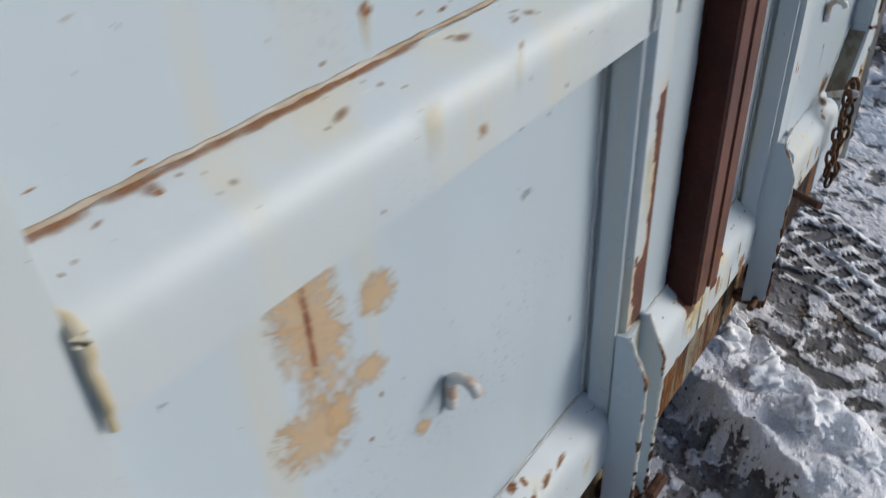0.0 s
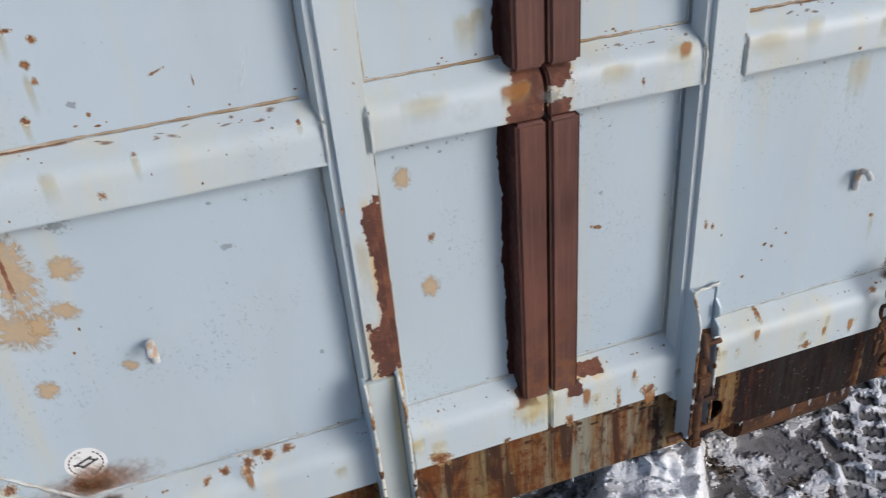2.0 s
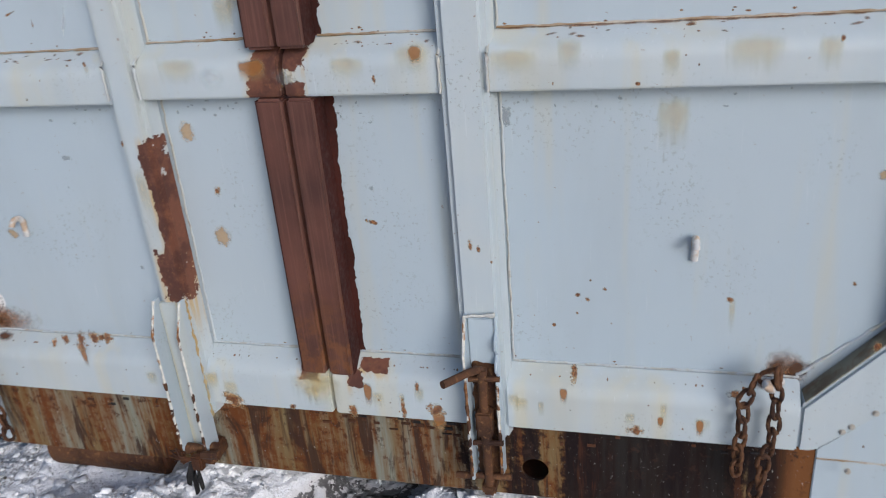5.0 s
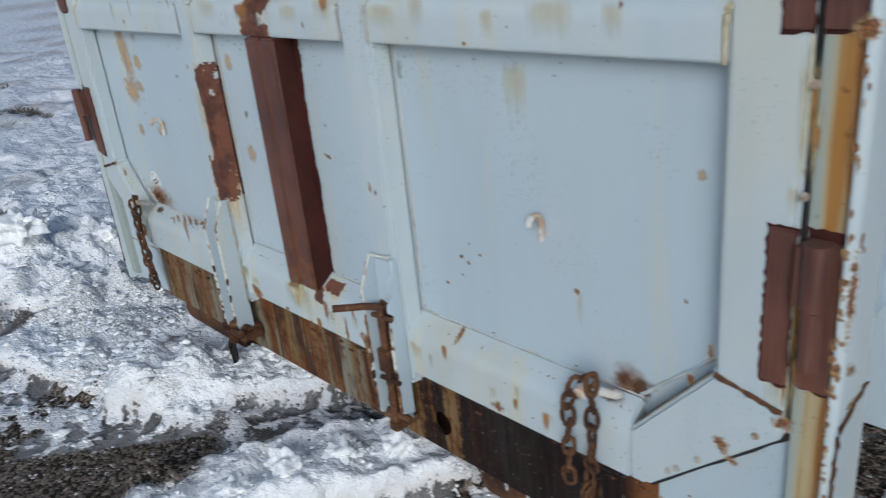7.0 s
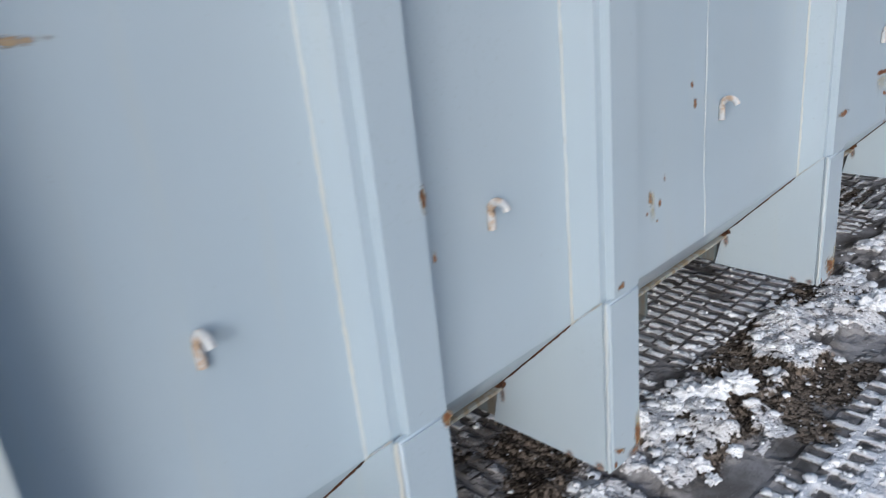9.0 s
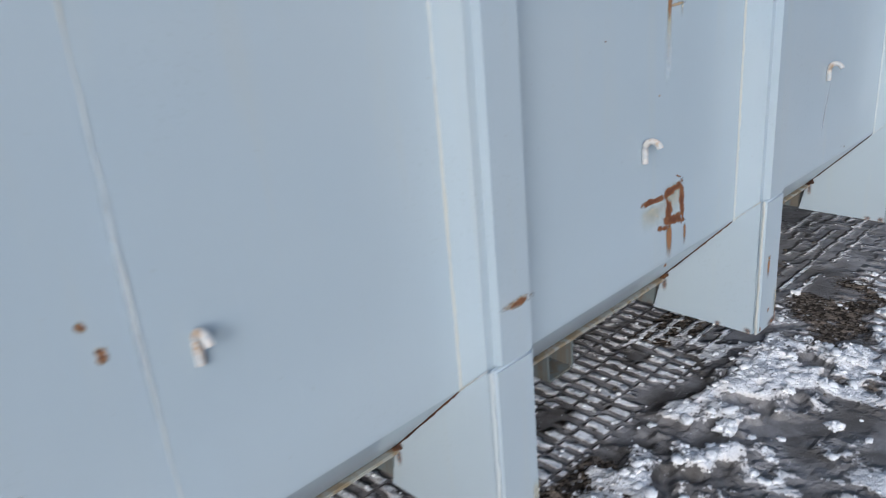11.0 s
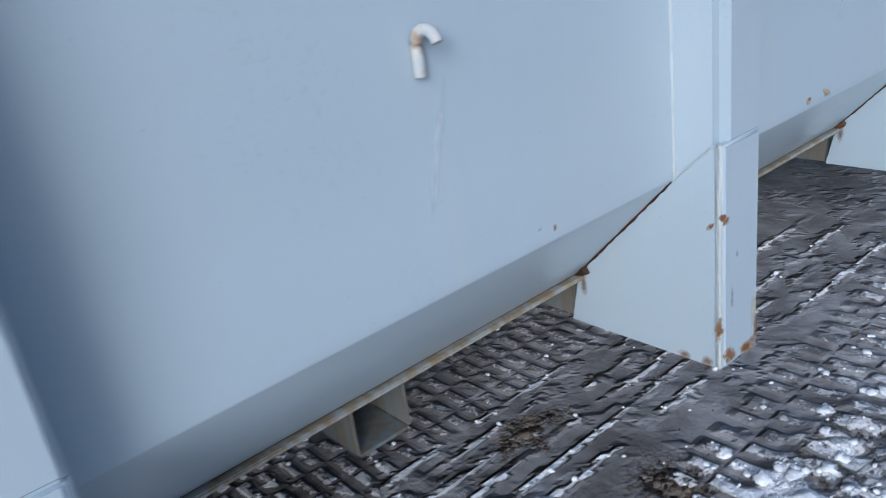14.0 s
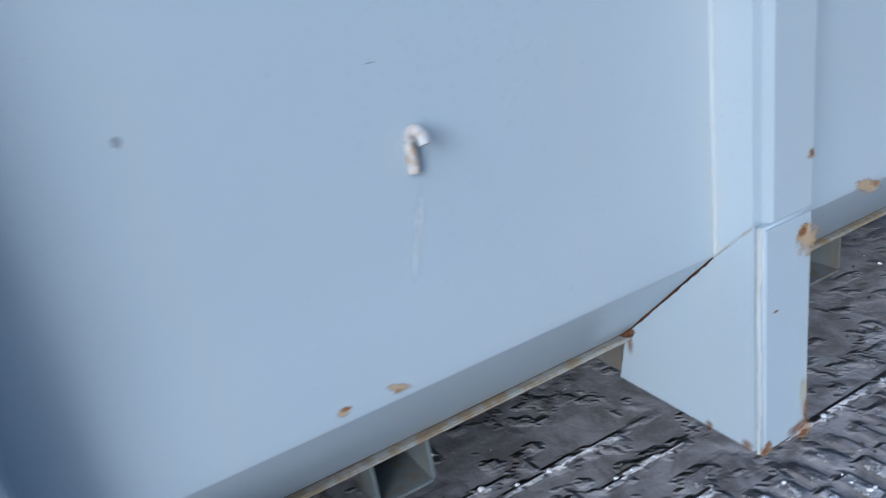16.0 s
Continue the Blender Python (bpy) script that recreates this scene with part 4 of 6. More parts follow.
for leaf, x0, x1, notched in ((leaf_first, 0.812, 0.876, False), (leaf_second, 1.520, 1.582, True)):
    latch = part("latch_channel", box(x0 + 0.004, x1 - 0.004, -0.010, 0.002, 0.205, 0.606, 0.002), channel_back if not notched else paint_door, leaf, "open latch channel with rust-washed back")
    part("flange", flange(x0, -1, False), paint_door, latch)
    part("flange", flange(x1, 1, notched), paint_door, latch, "" if not notched else "torn flange with rusty teeth")
    for xe, torn in ((x0, False), (x1, notched)):
        run = [(xe, -0.0505, 0.250), (xe, -0.0505, 0.545), (xe, -0.0185, 0.615)] if not torn else [(xe, -0.0345, 0.245), (xe, -0.0345, 0.465)]
        bits = [p for a, b in zip(run, run[1:]) for p in line(a, b, 0.010, 0.0006, int(xe * 70))]
        part("edge", tube(bits, 0.0032, 6, 0.25, int(xe * 30)), chipped_rust if notched else chipped, latch, "chipped pale edge with rust", 60)
    if notched:
        part("edge", tube(line((x0, -0.019, 0.615), (x1, -0.014, 0.618), 0.008, 0.0014, 4), 0.0040, 6, 0.4, 4), chipped, latch, "torn pale edge across the top", 60)
        part("rusty_back", ragged(x0 + 0.006, x1 - 0.006, -0.0112, 0.215, 0.505, 3), rust, latch, "rusty back of the channel", None)
    else:
        part("washed_side", ragged(x1 + 0.0065, x1 + 0.0115, -0.0046, 0.30, 0.61, 5), ochre, leaf, "ochre rust-washed strip beside the channel", None)
        part("rusty_foot", tube(line((x0 - 0.004, -0.030, 0.222), (x1 + 0.020, -0.030, 0.232), 0.010, 0.004, 6), 0.011, 7, 0.45, 6), rust, latch, "crumbling rusty foot of the channel", 60)
    for xe, d in ((x0, -1), (x1, 1)):
        part("edge_rust", tube(line((xe, -0.0505 if not (notched and d > 0) else -0.033, 0.240), (xe, -0.0505 if not (notched and d > 0) else -0.034, 0.42), 0.010, 0.0010, 7), 0.0034, 6, 0.5, int(xe * 90)), rust, latch, "", 60)

# the worked latch of the second leaf
latch2 = part("latch_rod", tube(line((1.551, -0.030, 0.205), (1.551, -0.030, 0.500), 0.02, 0.0012, 9), 0.0105, 12, 0.12, 9), rust, leaf_second, "rusty vertical latch rod", 50)
part("handle", tube([(1.549, -0.030, 0.497), (1.544, -0.036, 0.502), (1.525, -0.062, 0.507), (1.491, -0.114, 0.513)], 0.0085, 14, 0.03, 2), rust, latch2, "rusty round bar handle", 50)
for z in (0.475, 0.315):
    part("rung", tube(line((1.519, -0.034, z), (1.588, -0.034, z + 0.006), 0.02, 0.001, 5), 0.0055, 8, 0.15, 5), rust, latch2, "", 60)
part("guide", box(1.534, 1.568, -0.046, -0.012, 0.34, 0.40, 0.004), rust, latch2)
part("foot_lug", box(1.536, 1.566, -0.044, 0.028, 0.180, 0.210, 0.006), rust, latch2)
part("pin", tube(line((1.478, -0.030, 0.222), (1.600, -0.026, 0.226), 0.02, 0.001, 6), 0.0075, 10, 0.1, 6), rust, latch2, "", 60)
# foot of the first leaf's latch: lug, bolt and torn rubber strips
lug = part("foot_lug", box(0.838, 0.888, -0.046, 0.028, 0.185, 0.225, 0.008), rust, leaf_first, "rusty latch foot with bolt")
part("bolt", tube(line((0.872, -0.062, 0.232), (0.918, -0.064, 0.238), 0.01), 0.011, 6), rust, lug, "", 30)
part("nut", box(0.838, 0.866, -0.068, -0.048, 0.185, 0.225, 0.004), rust_dark, lug)
for k, (dx, dz) in enumerate(((-0.030, 0.062), (-0.012, 0.085), (0.006, 0.070))):
    part("rubber_strip", tube([(0.842 + dx * 0.4, -0.050, 0.195), (0.842 + dx * 0.7, -0.060, 0.165), (0.842 + dx, -0.058, 0.195 - dz)], 0.008, 6, 0.2, k, flat=0.35), gap_and_rubber_black, lug, "torn black rubber strip", 60)
for k in range(6):
    a = 0.6 + k * 0.9
    part("wire_twist", tube([(0.80, -0.030, 0.205), (0.785 + 0.02 * math.cos(a), -0.042, 0.205 + 0.02 * math.sin(a)), (0.805, -0.052, 0.19 + 0.004 * k), (0.825, -0.045, 0.20)], 0.003, 6, 0.2, k), rust_dark, lug, "", 60)


# ---------------------------------------------------------------- chains on their corner hooks
def link_mesh(seed):
    pts = []
    a, b = 0.0205, 0.0105
    for k in range(20):
        t = k * math.tau / 20
        pts.append((b * math.cos(t) + 0.0, 0.0, a * math.copysign(abs(math.sin(t)) ** 0.7, math.sin(t))))
    me = mesh_of(tube(pts, 0.0044, 8, 0.12, seed, closed=True), rust, 60)
    return me


LINKS = [link_mesh(s) for s in range(4)]


def chain(points, seed, label):
    """Links laid one after another down a line of points, each turned a quarter against the last."""
    rnd = random.Random(seed)
    root = new("chain")
    tagged(root, label, "chain", group="chains at the door corners")
    base = Vector(points[0])
    root.location = base
    pts = [Vector(p) - base for p in points]
    dist, n = 0.0, 0
    for a, b in zip(pts, pts[1:]):
        seg = (b - a).length
        while dist < seg:
            p = a.lerp(b, dist / seg)
            link = new("link", LINKS[n % 4])
            link.parent = root
            turn = (b - a).to_track_quat("Z", "X").to_matrix().to_4x4()
            link.matrix_basis = Matrix.Translation(p) @ turn @ pose(0, 0, 0, rnd.uniform(-10, 10), rnd.uniform(-10, 10), 90 * (n % 2) + 35 + rnd.uniform(-12, 12))
            dist += 0.0335
            n += 1
        dist -= seg
    return root


chain([(2.098, -0.022, 0.520), (2.070, -0.026, 0.503), (2.058, -0.028, 0.47), (2.052, -0.025, 0.275)], 1, "rusty chain hanging over a door corner hook")
chain([(2.112, -0.030, 0.522), (2.112, -0.034, 0.40), (2.104, -0.028, 0.34), (2.090, -0.030, 0.255), (2.104, -0.036, 0.30)], 2, "rusty chain strand hanging over a door corner hook")
chain([(0.285, -0.028, 0.512), (0.262, -0.032, 0.495), (0.258, -0.030, 0.30), (0.268, -0.028, 0.19)], 3, "rusty chain hanging over a door corner hook")
chain([(0.300, -0.036, 0.512), (0.292, -0.036, 0.36), (0.285, -0.030, 0.25), (0.290, -0.032, 0.195)], 4, "rusty chain strand hanging over a door corner hook")
for leaf, x, s in ((leaf_second, 2.105, 1), (leaf_first, 0.290, -1)):
    pts = [(x + s * 0.02, 0.030, 0.478)] + [(x + s * (0.02 - 0.035 * math.sin(k * 0.35)), 0.02 - 0.062 * math.sin(k * 0.30), 0.482 + 0.030 * math.sin(k * 0.36)) for k in range(8)]
    part("corner_hook", tube(pts, 0.0085, 12, 0.05, 3), hook_mat, leaf, "pale bent bar hook holding the chain", 50)

# flaking scale along the upper edge of the sill
rnd_s = random.Random(21)
for k in range(70):
    x = rnd_s.uniform(0.45, 1.5) if k < 22 else rnd_s.uniform(1.20, 1.50) if k < 50 else rnd_s.uniform(1.6, 2.15)
    z, w, h = 0.330 - 0.05 * rnd_s.random() ** 2, rnd_s.uniform(0.006, 0.022), rnd_s.uniform(0.003, 0.010)
    part("scale_flake", box(x - w / 2, x + w / 2, 0.0275 - 0.002 * rnd_s.random(), 0.0305, z - h / 2, z + h / 2, 0.0006, 1), rust_dark if k % 3 else gap_and_rubber_black, sill, "", 40)

# ---------------------------------------------------------------- icicles under the sill's roller
ice_n = Nodes("clear_ice")
ice_mat = ice_n.set(ice_n.mix(ice_n.ramp(ice_n.noise(90, 3), 0.4, 0.6), (0.82, 0.86, 0.88), (0.66, 0.70, 0.72)), 0.12)
ice_n.bsdf.inputs["Transmission Weight"].default_value = 0.65
ice_n.bsdf.inputs["IOR"].default_value = 1.31


def icicle(x, y, z, length, seed):
    rnd = random.Random(seed)
    bm = bmesh.new()
    rings = []
    for k in range(7):
        t = k / 6
        rad = 0.0042 * (1 - t) ** 0.7 * (1 + 0.2 * math.sin(5 * t + seed)) + 0.0006
        cx, cy = rnd.uniform(-0.0006, 0.0006), rnd.uniform(-0.0006, 0.0006)
        rings.append([bm.verts.new((cx + rad * math.cos(a * math.tau / 8), cy + rad * math.sin(a * math.tau / 8), -length * t)) for a in range(8)])
    for a, b in zip(rings, rings[1:]):
        for k in range(8):
            bm.faces.new((a[k], b[k], b[(k + 1) % 8], a[(k + 1) % 8]))
    bm.faces.new(rings[0])
    bm.faces.new(rings[-1][::-1])
    bmesh.ops.recalc_face_normals(bm, faces=bm.faces)
    ob = new("icicle", mesh_of(bm, ice_mat, 60))
    ob.location = (x, y, z)
    tagged(ob, "small clear icicle hanging from the rusty sill", "icicle", group="icicles under the sill")


for k, (x, length) in enumerate(((1.830, 0.024), (1.892, 0.034), (1.944, 0.026), (2.002, 0.036), (2.050, 0.028), (1.268, 0.020), (1.735, 0.018))):
    icicle(x, 0.033, 0.1315, length, k)

# ---------------------------------------------------------------- bolts, sticker
steel = stained("grey_bolt_steel", (0.38, 0.36, 0.32), (0.26, 0.18, 0.11), 0.5)


def bolt(x, z, parent):
    bm = join(tube([(x, 0.001, z), (x, -0.0020, z)], 0.0060, 14), tube([(x, -0.0020, z), (x, -0.0055, z)], 0.0042, 6))
    part("bolt", bm, steel, parent, "", 30)


for x, z in ((2.424, 1.043), (2.422, 0.903), (2.381, 0.526), (2.335, 0.478), (2.292, 0.440), (2.255, 0.405)):
    bolt(x, z, leaf_second)
for x, z in ((2.240, 0.392), (2.260, 0.300)):
    bolt(x, z, leaf_second)

white_vinyl = Nodes("white_vinyl")
white_vinyl = white_vinyl.set(white_vinyl.mix(white_vinyl.ramp(white_vinyl.noise(60, 4), 0.55, 0.7), (0.74, 0.75, 0.75), (0.55, 0.56, 0.55)), 0.45)
ink = Nodes("black_ink").set((0.02, 0.02, 0.022), 0.5)
bm = bmesh.new()
bmesh.ops.create_circle(bm, cap_ends=True, segments=40, radius=0.036, matrix=pose(0.299, 0.0490, 0.556, 90, 0, 0))
bmesh.ops.recalc_face_normals(bm, faces=bm.faces)
sticker = part("sticker", bm, white_vinyl, leaf_first, "round white sticker with a worn black emblem")


def flat_bar(x, z, w, h, turn, name="printed_bar"):
    b = bmesh.new()
    bmesh.ops.create_grid(b, x_segments=1, y_segments=1, size=0.5, matrix=pose(x, 0.0482, z, 90, 0, 0) @ pose(0, 0, 0, 0, 0, turn) @ Matrix.Diagonal((w, h, 1, 1)))
    part(name, b, ink, sticker, "", None)


for dx, dz, w, h, turn in ((-0.004, 0.006, 0.036, 0.0045, 22), (0.006, -0.002, 0.034, 0.0045, 22), (-0.012, -0.002, 0.020, 0.004, -30), (0.012, 0.006, 0.018, 0.004, -30)):
    flat_bar(0.299 + dx, 0.556 + dz, w, h, turn)
for k in range(22):
    a = k * math.tau / 22
    if k not in (4, 5, 15, 16):
        flat_bar(0.299 + 0.0285 * math.cos(a), 0.556 + 0.0285 * math.sin(a), 0.0055, 0.0028, math.degrees(a) + 90)


# ---------------------------------------------------------------- stains, rust spots and bared patches
def stain_material(name, inner, outer, kind, opacity, edge, ragged, grain=90.0):
    """A thin skin of rust or dirt whose edge frays with the noise; shape from the piece's own u and v."""
    n = Nodes(name)
    uv = n.tree.nodes.new("ShaderNodeUVMap").outputs[0]
    s = n.split(uv)
    x = n.math("MULTIPLY", n.math("SUBTRACT", s[0], 0.5), 2.0)
    y = n.math("MULTIPLY", n.math("SUBTRACT", s[1], 0.5), 2.0)
    f, g = n.noise(grain, 5, 0.65), n.noise(grain * 0.3, 3, 0.6)
    if kind == "run":
        v = n.ramp(s[1], 0.0, 1.0)
        top = n.ramp(n.math("ADD", s[1], n.math("MULTIPLY", n.math("SUBTRACT", g, 0.5), 0.25)), 1.0, 0.72)
        lines = n.noise(1.0, 3, 0.6, vec=n.scaled(n.pos, 110, 110, 6))
        m = n.math("MULTIPLY", n.math("SUBTRACT", 1.0, n.math("MULTIPLY", x, x)), n.math("MULTIPLY", v, top))
        m = n.math("ADD", m, n.math("MULTIPLY", n.math("SUBTRACT", lines, 0.5), ragged))
        m = n.math("MULTIPLY", m, n.math("MULTIPLY", n.ramp(s[1], 0.0, 0.35), n.ramp(n.math("ABSOLUTE", x), 1.0, 0.7)))
    else:
        if kind == "box":
            d = n.math("POWER", n.math("ADD", n.math("POWER", n.math("ABSOLUTE", x), 4.0), n.math("POWER", n.math("ABSOLUTE", y), 4.0)), 0.25)
        else:
            d = n.math("SQRT", n.math("ADD", n.math("MULTIPLY", x, x), n.math("MULTIPLY", y, y)))
        wob = n.math("ADD", n.math("MULTIPLY", n.math("SUBTRACT", f, 0.5), ragged), n.math("MULTIPLY", n.math("SUBTRACT", g, 0.5), ragged * 1.1))
        m = n.math("ADD", n.math("SUBTRACT", 1.0, d), wob)
        m = n.math("MULTIPLY", m, n.ramp(d, 1.0, 0.86))
    alpha = n.math("MULTIPLY", n.ramp(m, edge[0], edge[1]), opacity)
    c = n.mix(n.ramp(m, edge[0], edge[0] + 0.55), outer, inner)
    if name == "rust_spot":
        core = n.ramp(m, 0.50, 0.62)
        alpha = n.math("MAXIMUM", n.math("MULTIPLY", n.ramp(m, 0.06, 0.55), 0.6), n.math("MULTIPLY", core, 0.97))
        c = n.mix(core, outer, n.mix(n.ramp(n.noise(grain * 1.6, 3), 0.44, 0.58), inner, (0.27, 0.115, 0.04)))
    if name == "tan_bloom":
        # a bloom of fine rays, thin and furry at its rim
        inv = n.math("DIVIDE", 13.0, n.math("MAXIMUM", d, 0.05))
        v = n.tree.nodes.new("ShaderNodeCombineXYZ")
        for k, q in enumerate((n.math("MULTIPLY", x, inv), n.math("MULTIPLY", y, inv), n.math("MULTIPLY", d, 2.2))):
            n.link(q, v.inputs[k])
        rays = n.noise(1.0, 3, 0.65, vec=v.outputs[0])
        rim = n.math("ADD", n.math("SUBTRACT", 0.92, d), n.math("ADD", n.math("MULTIPLY", n.math("SUBTRACT", rays, 0.5), 0.75), n.math("MULTIPLY", n.math("SUBTRACT", g, 0.5), 1.2)))
        alpha = n.math("MULTIPLY", n.math("MULTIPLY", n.ramp(rim, -0.08, 0.62), n.ramp(d, 1.0, 0.8)), n.ramp(rays, 0.3, 0.6, 0.66, 0.86))
        c = n.mix(n.ramp(rays, 0.40, 0.60), (0.47, 0.36, 0.22), (0.385, 0.255, 0.125))
        return n.set(c, 0.75, n.bump(rays, 0.25, 0.0008), alpha=alpha, spec=0.25)
    c = n.mix(n.math("MULTIPLY", n.ramp(f, 0.5, 0.7), 0.25 if name == "rust_cloud" else 0.5), c, tuple(0.55 * q for q in inner))
    b = n.bump(f, 0.35, 0.0012)
    return n.set(c, 0.75, b, alpha=alpha, spec=0.25)


STAINS = {
    "tan": stain_material("tan_bloom", (0.36, 0.20, 0.085), (0.44, 0.31, 0.17), "round", 0.85, (0.16, 0.58), 1.0, 260.0),
    "spot": stain_material("rust_spot", (0.095, 0.038, 0.018), (0.43, 0.29, 0.14), "round", 0.92, (0.22, 0.62), 1.5, 210.0),
    "dark": stain_material("dark_scuff", (0.12, 0.115, 0.105), (0.30, 0.32, 0.32), "round", 0.40, (0.42, 0.75), 1.5, 190.0),
    "run": stain_material("yellow_run", (0.50, 0.41, 0.19), (0.52, 0.49, 0.34), "run", 0.40, (0.0, 0.9), 0.6),
    "rustrun": stain_material("rust_run", (0.27, 0.12, 0.035), (0.40, 0.29, 0.14), "run", 0.85, (0.02, 0.6), 0.5),
    "cloud": stain_material("rust_cloud", (0.20, 0.09, 0.035), (0.38, 0.25, 0.12), "round", 0.72, (0.0, 0.85), 0.7, 130.0),
    "bloom": stain_material("rust_bloom", (0.080, 0.034, 0.014), (0.30, 0.16, 0.065), "round", 0.93, (0.0, 0.75), 0.9, 60.0),
    "crack": stain_material("cracked_paint", (0.16, 0.055, 0.035), (0.26, 0.13, 0.07), "box", 0.95, (0.35, 0.55), 1.3, 150.0),
    "flake": stain_material("bared_primer", (0.12, 0.046, 0.030), (0.15, 0.062, 0.035), "box", 1.0, (0.17, 0.22), 0.55, 60.0),
    "scrape": stain_material("rusty_scrape", (0.13, 0.045, 0.020), (0.24, 0.11, 0.045), "box", 0.97, (0.30, 0.42), 1.25, 120.0),
    "pale": stain_material("pale_scuff", (0.60, 0.64, 0.66), (0.52, 0.58, 0.61), "round", 0.40, (0.15, 0.9), 0.6, 60.0),
    "ghost": stain_material("sticker_ghost", (0.72, 0.74, 0.74), (0.70, 0.73, 0.74), "round", 0.55, (0.10, 0.14), 0.06, 150.0),
}
NAMES = {"bloom": "rust_bloom", "cloud": "rust_cloud", "crack": "paint_crack", "tan": "tan_rust_bloom", "spot": "rust_spot", "dark": "scuff", "run": "yellow_stain", "rustrun": "rust_run", "flake": "bare_patch", "scrape": "rusty_scrape", "pale": "pale_scuff", "ghost": "sticker_residue"}


def stain(kind, surface, a, b, w, h, turn=0):
    """Lay a stain of that width and height on a surface: a across it, b its height above the ground."""
    grow = {"bloom": 1.25, "tan": 1.22, "spot": 1.0, "dark": 1.45, "flake": 1.2, "scrape": 1.5}.get(kind, 1.15)
    lift = {"bloom": 0.0007, "cloud": 0.0005, "crack": 0.0006, "tan": 0.0003, "spot": 0.0006, "dark": 0.0002, "run": 0.0, "rustrun": 0.0004, "flake": 0.0005, "scrape": 0.0007, "pale": 0.0001, "ghost": 0.0001}[kind] + (a * 7 % 1) * 0.0002
    if surface in ("panel", "face", "rib", "lip"):
        y = {"panel": PANEL, "face": 0.0, "rib": -0.004, "lip": -0.002}[surface] - 0.0006 - lift
        m = pose(a, y, b, 90, 0, 0)
        parent = leaf_first if a < C else leaf_second
    elif surface in ("slope_low", "slope_mid"):
        z, tip = (0.457, 37.2) if surface == "slope_low" else (1.1455 - (0.007 if a < C - 0.39 else 0.0), 35.0)
        m = pose(a, 0.025 - 0.0008 + (b - z), z + 0.0012 + lift + (b - z) * math.tan(radians(tip)), tip, 0, 0)
        parent = leaf_first if a < C else leaf_second
    elif surface.startswith("web"):
        m = pose(a, float(surface[3:]) - 0.0026 - lift, b, 90, 0, 0)
        parent = wall_second
    else:
        x = {"wall": WALL, "scrape": WALL, "ribside": RIBF + 0.001, "post": C + 1.292}[surface] + 0.0007 + lift
        m = pose(x, a, b, 90, 0, 90)
        parent = wall_second
    bm = bmesh.new()
    uv = bm.loops.layers.uv.new("UVMap")
    m = m @ pose(0, 0, 0, 0, 0, turn) @ Matrix.Diagonal((w * grow / 2, h * grow / 2, 1, 1))
    n = 1
    if surface in ("wall", "scrape"):
        n = max(1, min(12, int(max(w, h) / 0.03)))
    grid = {}
    for p in range(n + 1):
        for q in range(n + 1):
            v = m @ Vector((2 * p / n - 1, 2 * q / n - 1, 0))
            if surface in ("wall", "scrape"):
                v.x -= dish(v.y, v.z)
            grid[p, q] = bm.verts.new(v)
    for p in range(n):
        for q in range(n):
            ks = ((p, q), (p + 1, q), (p + 1, q + 1), (p, q + 1))
            f = bm.faces.new([grid[k] for k in ks])
            for loop, k in zip(f.loops, ks):
                loop[uv].uv = (k[0] / n, k[1] / n)
    ob = part(NAMES[kind], bm, STAINS[kind], parent, "", None)
    ob.visible_shadow = False
    return ob


# bared margins on the sheets beside the closing posts
def margin(x_edge, x_out, z0, z1, seed):
    """A strip of red-brown primer whose outer side is torn like the paint beside it."""
    rnd = random.Random(seed)
    bm = bmesh.new()
    n = int((z1 - z0) / 0.006)
    prev = None
    off = 0.0
    for i in range(n + 1):
        z = z0 + (z1 - z0) * i / n
        off = 0.82 * off + rnd.uniform(-0.0022, 0.0022) + (rnd.uniform(-0.004, 0.006) if rnd.random() < 0.08 else 0)
        s = 1 if x_out > x_edge else -1
        a = bm.verts.new((x_edge, PANEL - 0.0012, z))
        b = bm.verts.new((x_out + s * off, PANEL - 0.0012, z))
        if prev:
            bm.faces.new((prev[0], prev[1], b, a) if s > 0 else (prev[1], prev[0], a, b))
        prev = (a, b)
    return bm


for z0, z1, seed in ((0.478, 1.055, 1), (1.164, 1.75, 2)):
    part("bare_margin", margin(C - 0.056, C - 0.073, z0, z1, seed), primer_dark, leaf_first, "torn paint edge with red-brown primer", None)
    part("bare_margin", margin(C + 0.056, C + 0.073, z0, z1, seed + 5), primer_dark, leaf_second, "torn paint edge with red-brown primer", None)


stain("tan", "panel", 0.301, 0.972, 0.078, 0.207, 10)
stain("tan", "panel", 0.287, 0.857, 0.108, 0.077, -34)
stain("tan", "panel", 0.318, 0.858, 0.040, 0.047, -21)
stain("tan", "panel", 0.358, 0.877, 0.057, 0.037, -27)
stain("tan", "panel", 0.381, 0.952, 0.057, 0.046, -27)
stain("tan", "panel", 0.289, 0.731, 0.043, 0.043, -34)
stain("tan", "panel", 0.427, 0.741, 0.032, 0.023, -30)
stain("crack", "panel", 0.299, 0.971, 0.010, 0.134)
stain("spot", "panel", 0.448, 1.306, 0.016, 0.018)
stain("spot", "panel", 0.429, 1.273, 0.018, 0.020)
stain("spot", "panel", 0.434, 1.249, 0.013, 0.018)
stain("spot", "panel", 0.404, 1.195, 0.018, 0.022)
stain("spot", "panel", 0.419, 1.322, 0.025, 0.012)
stain("run", "panel", 0.424, 1.222, 0.012, 0.076)
stain("run", "panel", 0.411, 1.297, 0.014, 0.082)
stain("run", "panel", 0.403, 1.174, 0.012, 0.044)
stain("spot", "panel", 0.489, 1.189, 0.009, 0.010)
stain("dark", "panel", 0.471, 1.207, 0.014, 0.016)
